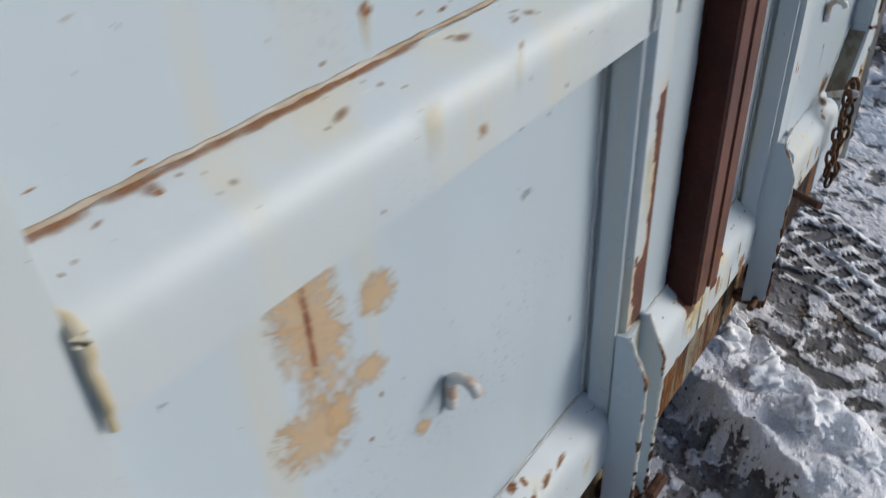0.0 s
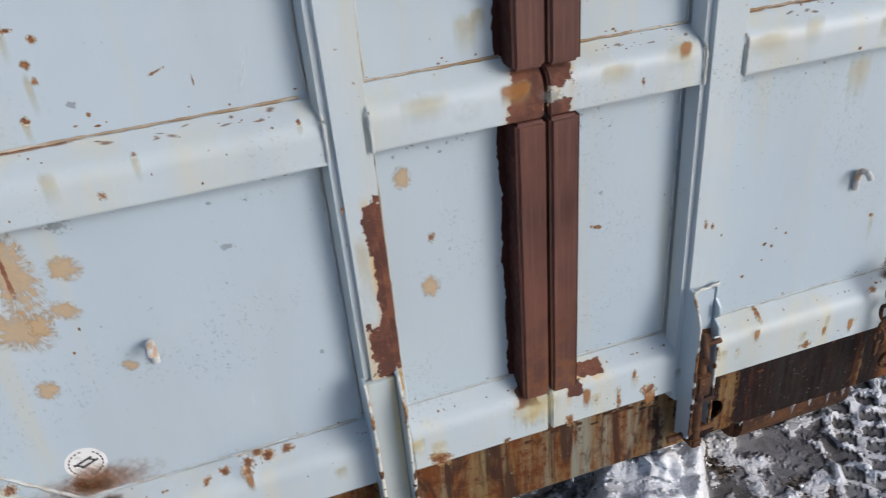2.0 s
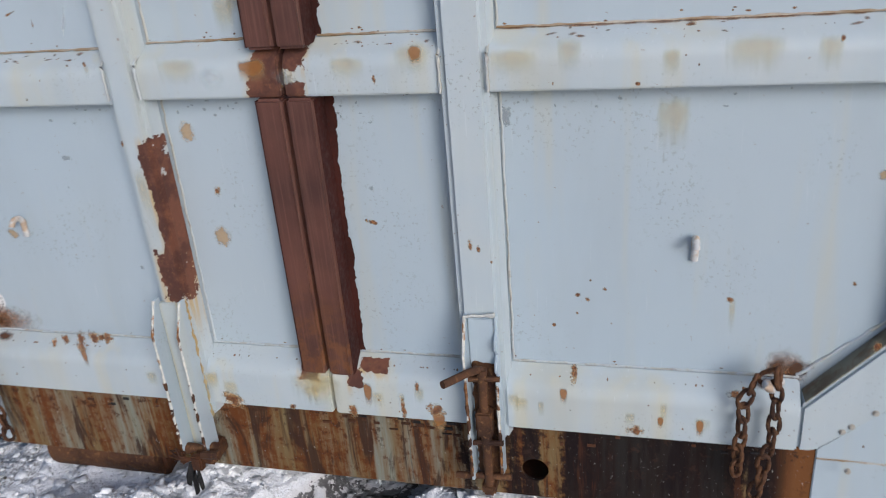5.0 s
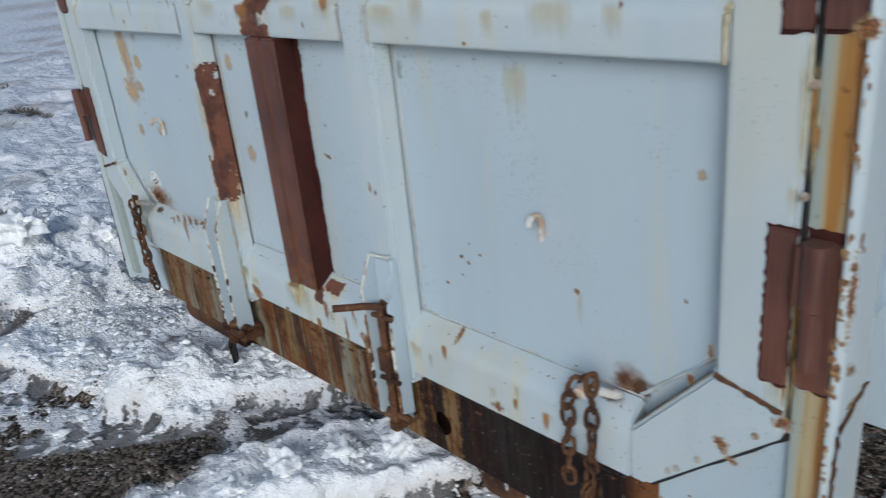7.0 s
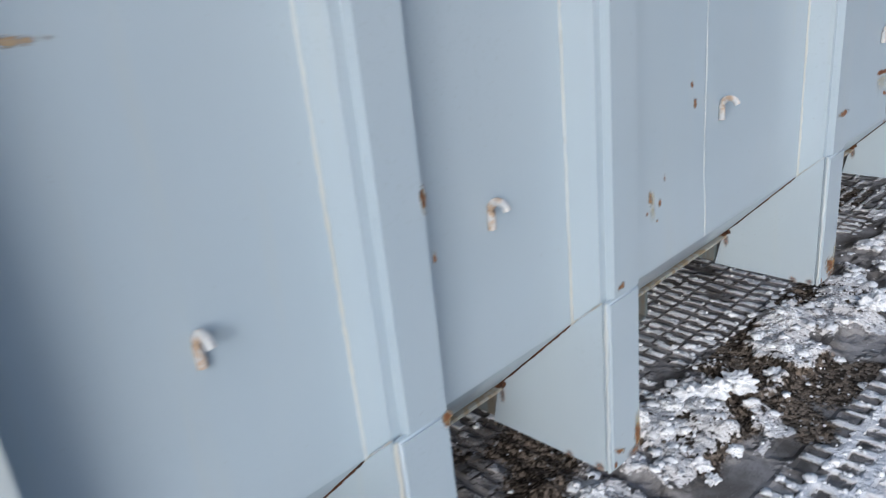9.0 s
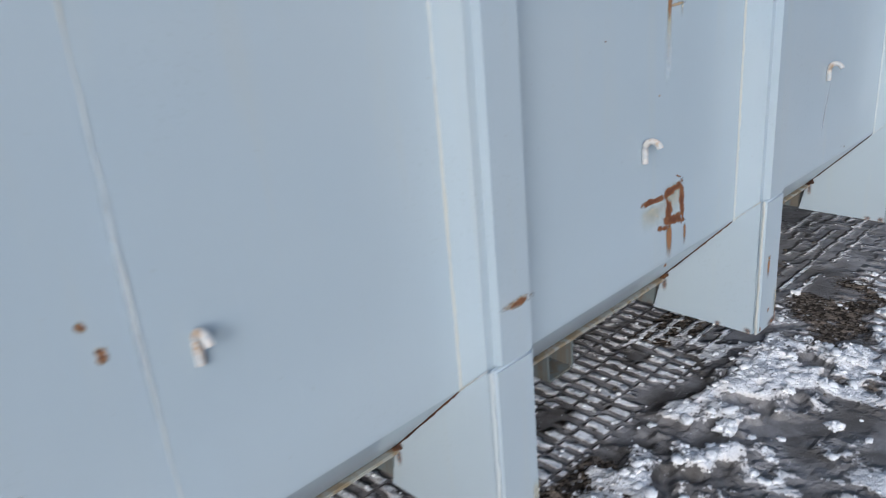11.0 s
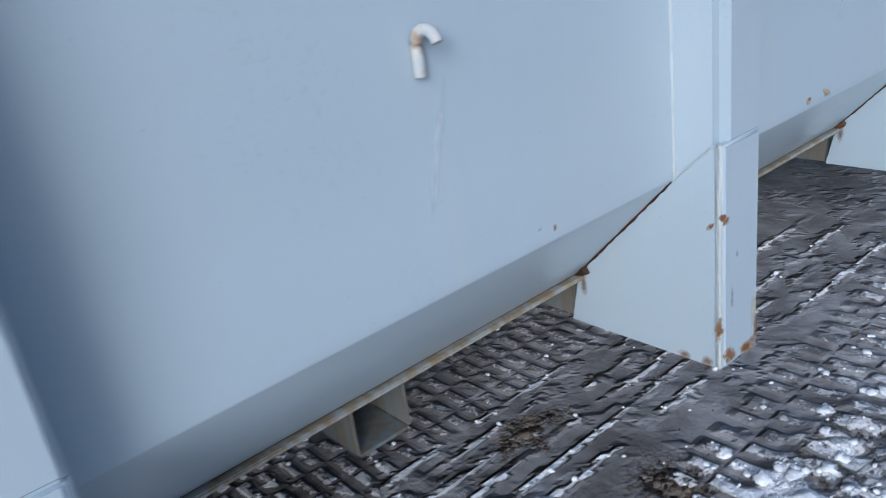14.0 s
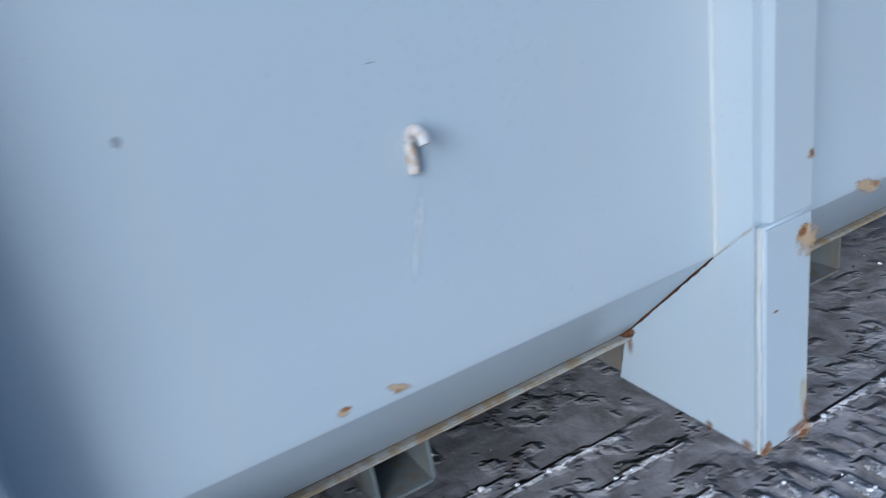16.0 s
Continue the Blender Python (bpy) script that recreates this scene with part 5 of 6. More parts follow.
stain("spot", "panel", 0.643, 1.213, 0.004, 0.022)
stain("spot", "panel", 0.594, 1.234, 0.038, 0.007, 20)
stain("pale", "panel", 0.717, 1.210, 0.012, 0.090, -19)
stain("spot", "panel", 0.371, 0.836, 0.006, 0.015)
stain("dark", "panel", 0.404, 0.831, 0.007, 0.008)
stain("spot", "panel", 0.350, 0.793, 0.007, 0.009)
stain("dark", "panel", 0.617, 0.858, 0.005, 0.007)
stain("dark", "panel", 0.754, 0.666, 0.011, 0.013)
stain("dark", "panel", 0.393, 1.029, 0.044, 0.036, -18)
stain("dark", "panel", 0.633, 0.926, 0.027, 0.016)
stain("spot", "panel", 0.986, 0.851, 0.025, 0.029)
stain("tan", "panel", 0.975, 0.747, 0.042, 0.049)
stain("tan", "panel", 0.944, 0.982, 0.035, 0.044)
stain("dark", "panel", 1.019, 0.817, 0.009, 0.009)
stain("spot", "panel", 1.325, 0.787, 0.035, 0.013, -17)
stain("dark", "panel", 1.332, 0.860, 0.013, 0.012)
stain("run", "panel", 1.077, 1.196, 0.046, 0.100)
stain("run", "panel", 1.101, 1.224, 0.028, 0.054)
stain("spot", "panel", 1.740, 0.638, 0.016, 0.014)
stain("spot", "panel", 1.759, 0.629, 0.013, 0.013)
stain("spot", "panel", 1.765, 0.671, 0.007, 0.009)
stain("spot", "panel", 1.793, 0.653, 0.011, 0.011)
stain("spot", "panel", 1.691, 0.567, 0.011, 0.011)
stain("spot", "panel", 1.738, 0.597, 0.007, 0.009)
stain("spot", "panel", 2.026, 0.640, 0.017, 0.018)
stain("run", "panel", 2.031, 0.596, 0.013, 0.100)
stain("spot", "panel", 2.237, 0.683, 0.011, 0.011)
stain("tan", "panel", 2.257, 0.891, 0.018, 0.019)
stain("run", "panel", 1.910, 0.970, 0.061, 0.120)
stain("dark", "panel", 1.611, 1.002, 0.029, 0.048)
stain("cloud", "panel", 0.305, 0.504, 0.235, 0.086)
stain("pale", "panel", 0.094, 1.025, 0.056, 0.108, -19)
stain("cloud", "panel", 2.116, 0.444, 0.115, 0.096, 25)
stain("cloud", "panel", 2.134, 0.476, 0.086, 0.129)
stain("cloud", "panel", 0.295, 0.516, 0.073, 0.089, -20)
stain("run", "face", 0.414, 1.100, 0.027, 0.069)
stain("run", "face", 0.537, 1.108, 0.013, 0.062)
stain("spot", "face", 0.538, 1.135, 0.010, 0.010)
stain("spot", "face", 0.479, 1.081, 0.020, 0.020)
stain("spot", "face", 0.740, 1.134, 0.008, 0.009)
stain("spot", "face", 0.781, 1.136, 0.012, 0.013)
stain("run", "face", 0.782, 1.120, 0.012, 0.029)
stain("spot", "face", 0.666, 1.106, 0.004, 0.006)
stain("rustrun", "face", 1.142, 1.107, 0.061, 0.054)
stain("dark", "face", 1.208, 1.095, 0.057, 0.036, -15)
stain("pale", "face", 1.056, 1.101, 0.066, 0.054, -18)
stain("run", "face", 0.985, 1.109, 0.092, 0.064)
stain("run", "face", 1.332, 1.104, 0.074, 0.054)
stain("run", "face", 1.458, 1.115, 0.073, 0.070)
stain("spot", "face", 1.382, 1.089, 0.009, 0.022)
stain("rustrun", "face", 1.463, 1.126, 0.027, 0.040)
stain("rustrun", "face", 1.285, 0.388, 0.021, 0.075)
stain("spot", "face", 1.438, 0.369, 0.055, 0.042, -22)
stain("rustrun", "face", 1.441, 0.332, 0.031, 0.064)
stain("spot", "face", 1.363, 0.363, 0.015, 0.080)
stain("spot", "face", 1.399, 0.427, 0.013, 0.036)
stain("spot", "face", 1.243, 0.348, 0.027, 0.048)
stain("spot", "face", 0.948, 0.351, 0.080, 0.045, -27)
stain("spot", "face", 1.095, 0.347, 0.023, 0.024)
stain("run", "face", 1.161, 0.388, 0.129, 0.105)
stain("run", "face", 1.901, 1.097, 0.031, 0.062)
stain("run", "face", 1.735, 1.112, 0.044, 0.077)
stain("run", "face", 1.636, 1.104, 0.089, 0.060)
stain("run", "face", 2.030, 1.104, 0.099, 0.078)
stain("run", "face", 2.141, 1.103, 0.040, 0.072)
stain("spot", "face", 1.849, 1.069, 0.011, 0.009)
stain("spot", "face", 2.157, 1.132, 0.009, 0.014)
stain("spot", "face", 1.856, 0.357, 0.045, 0.034)
stain("rustrun", "face", 1.713, 0.425, 0.017, 0.048)
stain("rustrun", "face", 1.906, 0.377, 0.013, 0.038)
stain("rustrun", "face", 1.982, 0.368, 0.016, 0.051)
stain("spot", "face", 2.275, 0.584, 0.019, 0.028)
stain("spot", "face", 2.328, 0.489, 0.037, 0.029)
stain("spot", "face", 2.307, 0.641, 0.013, 0.043)
stain("spot", "face", 0.494, 0.479, 0.018, 0.039, -22)
stain("spot", "face", 0.571, 0.484, 0.034, 0.084, -17)
stain("rustrun", "face", 0.568, 0.436, 0.016, 0.067)
stain("spot", "face", 0.945, 0.362, 0.054, 0.031, -14)
stain("run", "face", 1.175, 0.395, 0.074, 0.120)
stain("spot", "face", 0.611, 0.499, 0.041, 0.048)
stain("spot", "face", 0.649, 0.502, 0.036, 0.038)
stain("spot", "face", 0.528, 0.491, 0.033, 0.034, -16)
stain("pale", "face", 0.145, 0.355, 0.052, 0.106, -19)
stain("spot", "face", 0.186, 0.587, 0.039, 0.040, -18)
stain("spot", "face", 0.120, 0.610, 0.031, 0.040, -20)
stain("run", "face", 2.422, 0.695, 0.028, 0.198)
stain("rustrun", "face", 2.426, 0.681, 0.007, 0.096)
stain("run", "face", 2.419, 0.978, 0.031, 0.201)
stain("rustrun", "face", 2.425, 0.991, 0.007, 0.120)
stain("run", "face", 2.408, 0.889, 0.016, 0.056)
stain("run", "face", 2.412, 0.598, 0.059, 0.091)
stain("spot", "face", 2.346, 0.466, 0.027, 0.022)
stain("spot", "face", 2.420, 0.565, 0.041, 0.036, 29)
stain("run", "rib", 0.846, 0.826, 0.027, 0.190)
stain("spot", "rib", 0.825, 0.972, 0.007, 0.020)
stain("spot", "rib", 1.540, 0.766, 0.012, 0.029)
stain("spot", "rib", 1.556, 0.758, 0.010, 0.020)
stain("spot", "rib", 1.580, 0.731, 0.008, 0.010)
stain("spot", "slope_low", 1.731, 0.464, 0.019, 0.064)
stain("spot", "slope_low", 2.043, 0.447, 0.037, 0.023)
stain("spot", "slope_low", 0.560, 0.486, 0.027, 0.032, -18)
stain("spot", "slope_low", 0.592, 0.476, 0.027, 0.028)
stain("spot", "slope_low", 0.614, 0.468, 0.016, 0.019)
stain("spot", "slope_low", 0.744, 0.489, 0.015, 0.016)
stain("spot", "lip", 2.491, 0.782, 0.015, 0.182)
stain("spot", "lip", 2.475, 1.109, 0.039, 0.038)
stain("spot", "post", 0.022, 0.669, 0.052, 0.024, -32)
stain("spot", "post", 0.049, 0.603, 0.071, 0.020, -12)
stain("spot", "post", 0.010, 0.856, 0.017, 0.027)
stain("spot", "post", 0.019, 0.840, 0.015, 0.013)
stain("spot", "post", 0.036, 1.073, 0.008, 0.005)
stain("spot", "post", 0.094, 0.716, 0.007, 0.007)
stain("dark", "post", 0.065, 1.226, 0.013, 0.003)
stain("tan", "wall", 0.203, 1.211, 0.124, 0.013, -4)
stain("run", "wall", 0.151, 1.219, 0.024, 0.024)
stain("ghost", "wall", 0.189, 0.639, 0.082, 0.074, -34)
stain("spot", "wall", 1.344, 0.713, 0.021, 0.043)
stain("spot", "wall", 1.380, 0.692, 0.016, 0.026)
stain("spot", "wall", 1.365, 0.658, 0.014, 0.010)
stain("spot", "wall", 1.329, 0.683, 0.013, 0.010)
stain("spot", "wall", 1.401, 0.741, 0.014, 0.023)
stain("spot", "wall", 1.524, 0.873, 0.020, 0.031)
stain("spot", "wall", 1.509, 0.914, 0.015, 0.022)
stain("run", "wall", 1.351, 0.670, 0.023, 0.048)
stain("run", "wall", 1.354, 0.694, 0.018, 0.061)
stain("pale", "wall", 1.569, 0.928, 0.014, 0.507)
stain("spot", "wall", 2.836, 0.742, 0.038, 0.008, -27)
stain("run", "wall", 2.815, 0.683, 0.093, 0.097)
stain("run", "wall", 2.728, 0.669, 0.113, 0.074)
stain("rustrun", "wall", 2.789, 0.585, 0.028, 0.105)
stain("rustrun", "wall", 2.860, 0.589, 0.014, 0.073)
stain("spot", "wall", 2.774, 0.544, 0.013, 0.011)
stain("tan", "wall", 2.809, 1.122, 0.077, 0.008, 2)
stain("spot", "wall", 2.789, 1.132, 0.010, 0.017)
stain("rustrun", "wall", 2.781, 1.107, 0.017, 0.067)
stain("run", "wall", 2.781, 1.056, 0.022, 0.134)
stain("run", "wall", 2.832, 1.106, 0.012, 0.043)
stain("pale", "wall", 2.781, 1.026, 0.044, 0.158)
stain("spot", "wall", 2.547, 1.082, 0.011, 0.004)
stain("tan", "wall", 2.747, 0.942, 0.010, 0.005)
stain("spot", "wall", 3.871, 0.569, 0.009, 0.012)
stain("pale", "wall", 3.843, 0.576, 0.010, 0.007)
stain("spot", "wall", 4.643, 0.563, 0.019, 0.014)
stain("tan", "wall", 4.575, 0.567, 0.018, 0.012)
stain("pale", "wall", 3.697, 0.724, 0.016, 0.190, -18)
stain("spot", "wall", 4.579, 0.570, 0.015, 0.010)
stain("tan", "wall", 4.646, 0.567, 0.035, 0.011, -23)
stain("dark", "wall", 4.688, 0.935, 0.011, 0.002)
stain("pale", "wall", 4.707, 0.737, 0.019, 0.131, -16)
stain("dark", "wall", 4.432, 0.919, 0.011, 0.015)
stain("spot", "wall", 5.550, 0.550, 0.039, 0.018, -20)
stain("tan", "wall", 5.531, 0.551, 0.074, 0.027, -20)
stain("spot", "ribside", 0.640, 0.942, 0.015, 0.050)
stain("spot", "ribside", 0.638, 0.604, 0.027, 0.030)
stain("spot", "ribside", 0.640, 0.944, 0.015, 0.042)
stain("spot", "ribside", 0.649, 0.855, 0.009, 0.024)
stain("spot", "ribside", 0.637, 0.599, 0.023, 0.037)
stain("spot", "ribside", 1.102, 0.633, 0.023, 0.020)
stain("spot", "ribside", 1.149, 0.282, 0.034, 0.084)
stain("spot", "ribside", 1.084, 0.279, 0.056, 0.018, -31)
stain("spot", "ribside", 2.156, 0.716, 0.102, 0.022, -2)
stain("spot", "ribside", 2.157, 0.280, 0.097, 0.064, -25)
stain("spot", "ribside", 1.095, 0.631, 0.023, 0.019)
stain("spot", "ribside", 3.157, 0.449, 0.028, 0.018)
stain("rustrun", "ribside", 3.156, 0.411, 0.015, 0.072)
stain("spot", "ribside", 3.172, 0.293, 0.018, 0.017)
stain("spot", "ribside", 4.143, 0.503, 0.032, 0.015, -18)
stain("spot", "ribside", 4.111, 0.501, 0.027, 0.013)
stain("spot", "ribside", 4.133, 0.317, 0.034, 0.049, 16)
stain("spot", "ribside", 4.155, 0.494, 0.026, 0.018)
stain("spot", "ribside", 4.137, 0.319, 0.019, 0.045)
stain("spot", "ribside", 4.166, 0.259, 0.058, 0.030, -34)
stain("spot", "ribside", 4.215, 0.246, 0.052, 0.026, -32)
stain("dark", "ribside", 4.173, 0.360, 0.011, 0.050)
stain("dark", "ribside", 4.186, 0.428, 0.011, 0.014)
stain("spot", "ribside", 5.255, 0.583, 0.028, 0.027)
stain("tan", "ribside", 5.266, 0.568, 0.051, 0.054)
stain("spot", "ribside", 5.269, 0.693, 0.021, 0.021)
stain("spot", "ribside", 5.199, 0.477, 0.016, 0.005)
stain("spot", "ribside", 5.182, 0.244, 0.040, 0.030, -27)
stain("spot", "ribside", 5.269, 0.235, 0.041, 0.044)
stain("scrape", "scrape", 2.733, 0.712, 0.103, 0.014, -5)
stain("scrape", "scrape", 2.810, 0.717, 0.087, 0.019, 5)
stain("scrape", "scrape", 2.848, 0.678, 0.020, 0.089)
stain("scrape", "scrape", 2.809, 0.648, 0.098, 0.023, -8)
stain("scrape", "scrape", 2.792, 0.671, 0.027, 0.057)
stain("scrape", "scrape", 2.764, 0.639, 0.041, 0.014, -11)

for a, b, w, h, turn in ((2.152, 0.494, 0.070, 0.044, 30), (2.124, 0.500, 0.042, 0.040, 0), (0.298, 0.500, 0.075, 0.045, -10), (0.280, 0.510, 0.040, 0.036, 0)):
    stain("bloom", "panel", a, b, w, h, turn)
for a, w in ((2.105, 0.060), (0.315, 0.050)):
    stain("bloom", "slope_low", a, 0.466, w, 0.028)

# crumbling rust along the lip of the post and round the hinge plates
rnd = random.Random(12)
for k in range(46):
    z = 0.30 + 1.15 * rnd.random() ** 1.5
    stain("spot", "lip", 2.478 + rnd.uniform(-0.004, 0.007), z, rnd.uniform(0.005, 0.013), rnd.uniform(0.006, 0.026))
for k in range(26):
    z = 0.60 + 0.30 * rnd.random()
    stain("spot", "lip", 2.476 + rnd.uniform(-0.002, 0.010), z, rnd.uniform(0.006, 0.014), rnd.uniform(0.008, 0.022))
for k in range(12):
    stain("rustrun" if k % 3 == 0 else "run", "face", 2.424 + rnd.uniform(-0.012, 0.008), rnd.uniform(0.58, 1.1), rnd.uniform(0.004, 0.010), rnd.uniform(0.05, 0.13))
# rust at the feet of the rib legs and where they meet the floor edge
for y, w in RIBS:
    stain("cloud", "web%.3f" % y, 2.202, 0.322, 0.020, 0.050)
    stain("cloud", "web%.3f" % y, 2.39 + rnd.uniform(-0.05, 0.03), 0.244, rnd.uniform(0.016, 0.03), 0.020)
    stain("cloud", "web%.3f" % y, 2.452, 0.246, 0.026, 0.022)
    stain("cloud", "ribside", y + w * 0.75, 0.250, 0.060, 0.026)
    stain("run", "ribside", y + w * 0.86, 0.290, 0.022, 0.10)
    stain("cloud", "ribside", y + w * 0.90, 0.275, 0.012, 0.055)
    stain("spot", "ribside", y + 0.012, 0.252, 0.014, 0.020)
# brown smears and pricks on the sloping tops of the middle rails
for k in range(45):
    x = rnd.choice((rnd.uniform(0.12, 0.78), rnd.uniform(1.30, 1.48), rnd.uniform(1.62, 2.28)))
    stain("spot", "slope_mid", x, 1.1455 - (0.007 if x < C - 0.39 else 0.0) + rnd.uniform(-0.004, 0.018), 0.003 + 0.007 * rnd.random() ** 2, 0.002 + 0.004 * rnd.random())
for k in range(34):
    x = rnd.choice((rnd.uniform(0.12, 0.78), rnd.uniform(0.12, 0.78), rnd.uniform(1.30, 1.48), rnd.uniform(1.62, 2.28)))
    stain("cloud", "slope_mid", x, 1.1455 - (0.007 if x < C - 0.39 else 0.0) + rnd.uniform(-0.002, 0.018), rnd.uniform(0.006, 0.026), rnd.uniform(0.003, 0.010), rnd.uniform(-20, 20))
for k in range(26):
    x = 0.13 + 0.025 * k if k < 13 else 1.64 + 0.05 * (k - 13)
    stain("cloud", "slope_mid", x + rnd.uniform(-0.01, 0.01), 1.1455 - (0.007 if x < C - 0.39 else 0.0) + 0.021, rnd.uniform(0.03, 0.09), rnd.uniform(0.005, 0.011))
# small rust pricks along the upper sides of the rails
for k in range(55):
    x = rnd.uniform(0.12, 2.3)
    z = rnd.choice((1.164, 1.170, 0.480))
    stain("spot", "panel", x, z + rnd.uniform(0.0, 0.010), rnd.uniform(0.004, 0.013), rnd.uniform(0.003, 0.006))
for k in range(60):
    stain("spot", "slope_low", rnd.uniform(0.25, 2.15), 0.457, rnd.uniform(0.003, 0.008), rnd.uniform(0.003, 0.010))
for k in range(70):
    stain("dark", "panel", rnd.uniform(0.15, 2.28), 1.055 - 0.06 * rnd.random() ** 1.6, rnd.uniform(0.004, 0.014), rnd.uniform(0.003, 0.009))
for k in range(30):
    stain("spot", "face", rnd.uniform(0.15, 2.3), rnd.choice((rnd.uniform(0.345, 0.43), rnd.uniform(1.065, 1.12))), rnd.uniform(0.003, 0.007), rnd.uniform(0.003, 0.009))
# rusty water dried below the lower rails' bolts and chips
for k in range(18):
    stain("run", "face", rnd.uniform(0.20, 2.10), rnd.uniform(0.37, 0.40), rnd.uniform(0.012, 0.04), rnd.uniform(0.04, 0.08))

# ---------------------------------------------------------------- loose snow, ice crumbs, gravel
def snow_material():
    n = Nodes("lumpy_snow")
    c = n.mix(n.ramp(n.noise(40, 4), 0.4, 0.7), (0.82, 0.84, 0.86), (0.66, 0.68, 0.71))
    c = n.mix(n.math("MULTIPLY", n.ramp(n.noise(150, 3, 0.6), 0.62, 0.7), 0.6), c, (0.2, 0.17, 0.14))
    return n.set(c, 0.7, n.bump(n.noise(120, 4), 0.6, 0.004), spec=0.12)


snow_mat = snow_material()


def height_at(x, y):
    h, s, d = ground_fields(np.array([x]), np.array([y]))
    return float(h[0]), float(s[0]), float(d[0])


def lump(radius, seed, detail=4, squash=0.62):
    bm = bmesh.new()
    bmesh.ops.create_icosphere(bm, subdivisions=detail, radius=radius)
    off = Vector((seed * 3.1, seed * 1.7, seed * 0.9))
    for v in bm.verts:
        d = v.co.normalized()
        k = 0.85 + 0.55 * noise.noise(d * 1.7 + off) + 0.35 * noise.noise(d * 3.9 + off) + 0.20 * noise.noise(d * 9 + off) + 0.10 * noise.noise(d * 20 + off)
        v.co = v.co * k
        v.co.z *= squash
    return bm


LUMPS = [mesh_of(lump(1.0, s), snow_mat, 80) for s in range(6)]
rnd = random.Random(5)
BIG = ((2.313, 1.700, 0.055), (2.396, 1.794, 0.046), (2.36, 1.74, 0.038), (2.30, 1.62, 0.026), (2.27, 1.50, 0.022), (2.52, 2.47, 0.045), (2.60, 2.60, 0.03), (2.47, 1.02, 0.055),
       (2.36, 0.86, 0.035), (2.385, 1.135, 0.04), (-0.62, -0.18, 0.11), (-0.78, 0.02, 0.10), (-0.45, 0.10, 0.08), (0.20, -0.30, 0.05), (0.42, -0.10, 0.04), (1.42, -0.10, 0.05),
       (1.50, 0.02, 0.06), (1.36, -0.22, 0.05), (1.30, -0.34, 0.045), (0.84, 0.06, 0.04), (0.72, -0.06, 0.035), (0.95, 0.12, 0.045))
BIG = BIG + tuple((2.40 + 0.05 * y + rnd.uniform(-0.13, 0.13), y + rnd.uniform(-0.1, 0.1), rnd.uniform(0.016, 0.036)) for y in (0.95, 1.05, 1.2, 1.35, 1.5, 1.65, 1.85, 2.0, 2.2, 2.4, 2.55, 2.7, 2.9, 3.1, 3.3))
for i, (x, y, r) in enumerate(BIG):
    ob = new("snow_clod", LUMPS[i % 6])
    z = height_at(x, y)[0]
    ob.matrix_basis = Matrix.Translation((x, y, z + 0.12 * r)) @ pose(0, 0, 0, 0, 0, rnd.uniform(0, 360)) @ Matrix.Diagonal((r, r * rnd.uniform(0.8, 1.1), r, 1))
    tagged(ob, "lump of packed white snow on the icy ground", "snow clod", group="snow clods on the yard")


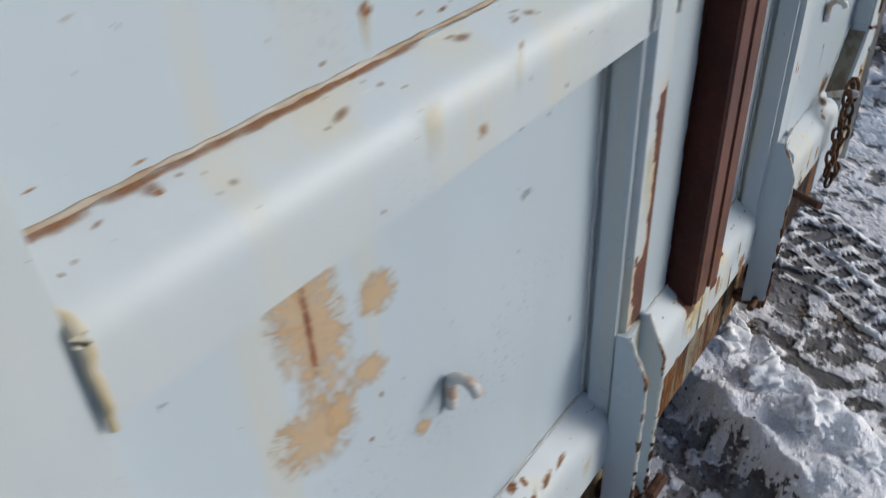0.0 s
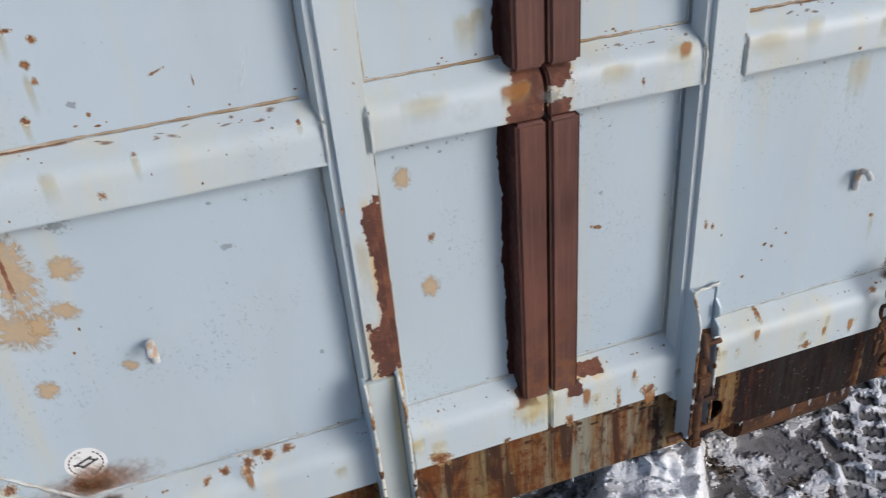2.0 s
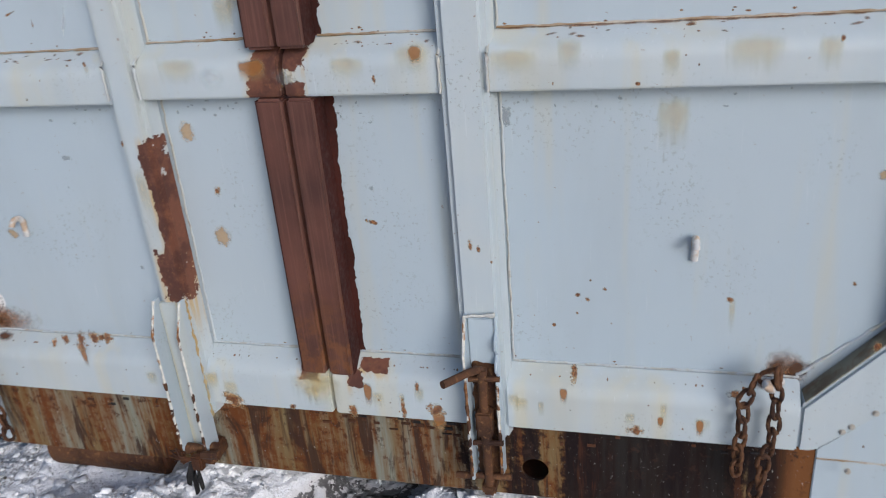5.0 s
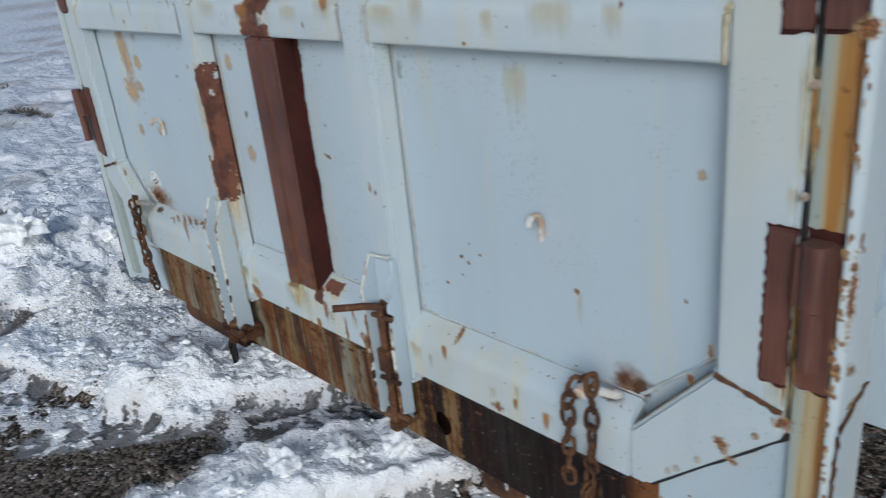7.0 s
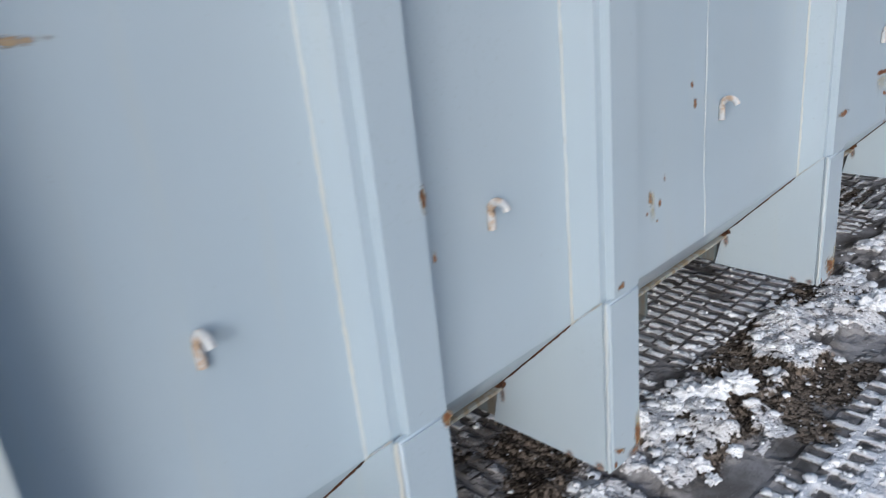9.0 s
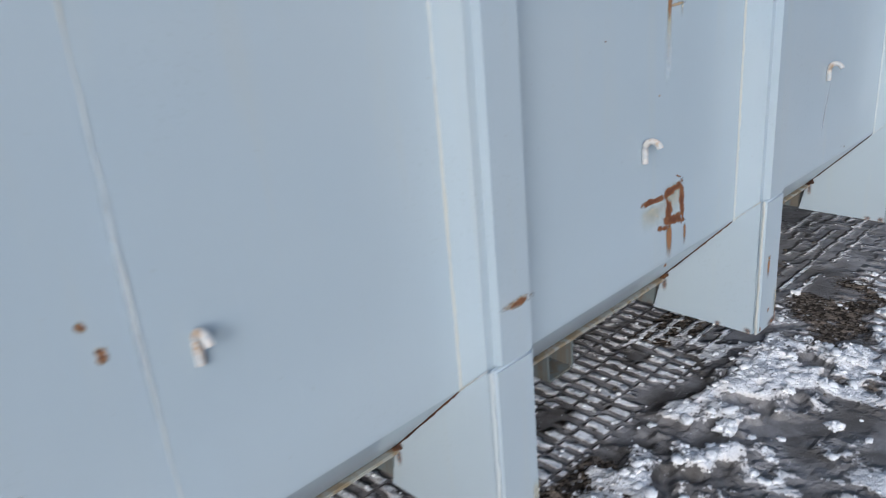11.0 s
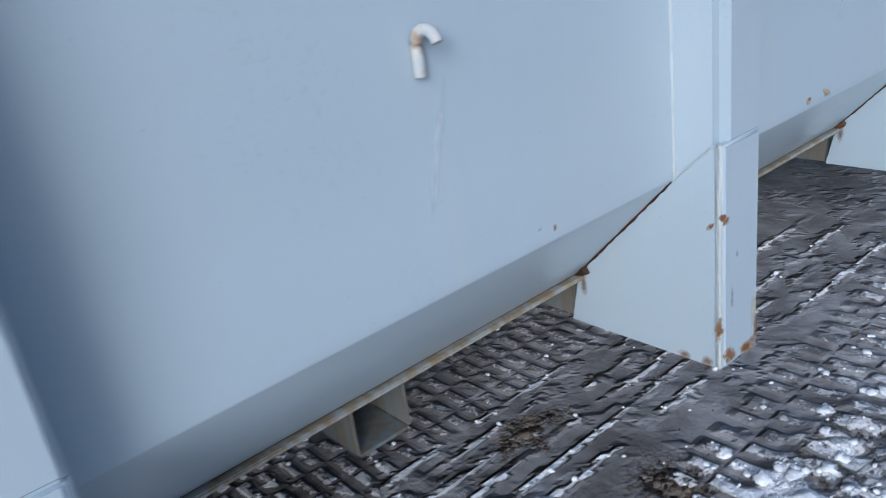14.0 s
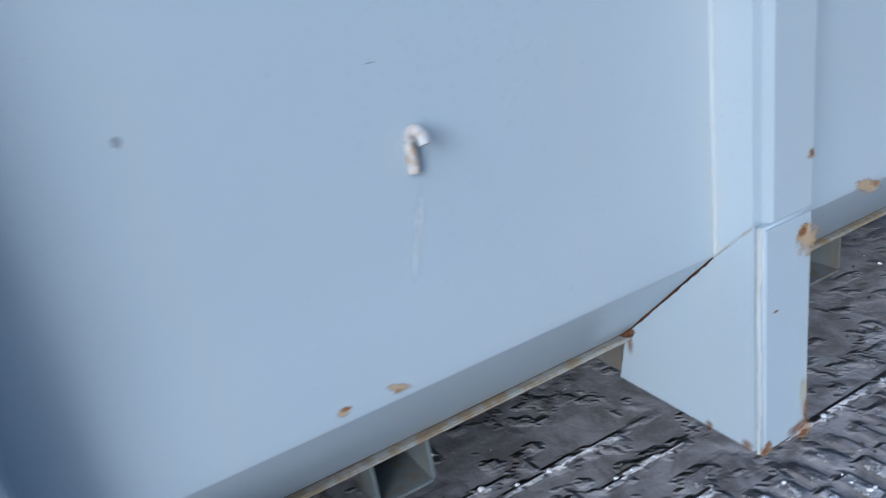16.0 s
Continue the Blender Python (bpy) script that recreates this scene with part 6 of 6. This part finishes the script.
def scatter(name, label, category, count, pick, sizes, material, seed, squash=0.6, rough=0.35, detail=1):
    """Many small pieces in one mesh, each an uneven lump."""
    r = np.random.default_rng(seed)
    x, y = r.uniform(-2.2, 3.3, count * 6), r.uniform(-1.4, 6.6, count * 6)
    h, s, d = ground_fields(x, y)
    keep = r.random(count * 6) < pick(x, y, s, d)
    x, y, h = x[keep][:count], y[keep][:count], h[keep][:count]
    bm = bmesh.new()
    bmesh.ops.create_icosphere(bm, subdivisions=detail, radius=1.0)
    bm.verts.index_update()
    tris = np.array([[v.index for v in f.verts] for f in bm.faces])
    base = np.array([v.co[:] for v in bm.verts])
    bm.free()
    n = len(x)
    size = sizes[0] + (sizes[1] - sizes[0]) * r.random(n) ** 3
    pts = base[None] * (1 + rough * r.uniform(-1, 1, (n, len(base), 1))) * size[:, None, None]
    pts[:, :, 2] *= squash
    a = r.uniform(0, math.tau, n)
    ca, sa = np.cos(a)[:, None], np.sin(a)[:, None]
    px, py = pts[:, :, 0] * ca - pts[:, :, 1] * sa, pts[:, :, 0] * sa + pts[:, :, 1] * ca
    co = np.stack([px + x[:, None], py + y[:, None], pts[:, :, 2] + (h + 0.15 * size)[:, None]], -1).reshape(-1, 3)
    faces = (tris[None] + (np.arange(n) * len(base))[:, None, None]).reshape(-1, 3)
    me = bpy.data.meshes.new(name)
    me.from_pydata(co.tolist(), [], faces.tolist())
    me.shade_smooth()
    me.materials.append(material)
    tagged(new(name, me), label, category, kind="stuff")


def clumps(x, y):
    """Where trampled snow breaks into small clumps: before the first leaf, along the side and on the open snow."""
    a = band(x, y, -0.5, -0.35, 0.95, 0.05, 0.35, 0.15)[0]
    b = band(x, y, 2.38, 0.9, 2.75, 5.8, 0.22, 0.15)[0]
    return np.maximum(np.maximum(a, b), 0.35 * (x < 0))


grit = rust_material("grey_brown_grit", (0.035, 0.031, 0.027), (0.11, 0.095, 0.08), (0.24, 0.21, 0.18), 0.4)
scatter("snow_crumbs", "small crumbs of white snow scattered over the ice", "snow crumbs", 22000, lambda x, y, s, d: 0.006 + 0.97 * smooth(0.35, 0.7, s) * (x > -1.2), (0.0015, 0.009), snow_mat, 3)
scatter("snow_clumps", "trampled clumps of snow and slush", "snow clumps", 9000, lambda x, y, s, d: clumps(x, y) * (0.02 + 0.98 * smooth(0.35, 0.7, s)), (0.003, 0.018), snow_mat, 9, 0.42, 0.5, 2)
scatter("gravel", "dark wet grit and gravel on the icy ground", "gravel", 8000, lambda x, y, s, d: np.clip(1.2 * d - 0.6 * s, 0.02, 1), (0.0015, 0.0085), grit, 4)
scatter("ice_crumbs", "grey crumbs of dirty ice on the ground", "ice crumbs", 2500, lambda x, y, s, d: 0.05 + 0.4 * smooth(0.3, 0.7, d), (0.0015, 0.006), snow_mat, 6)
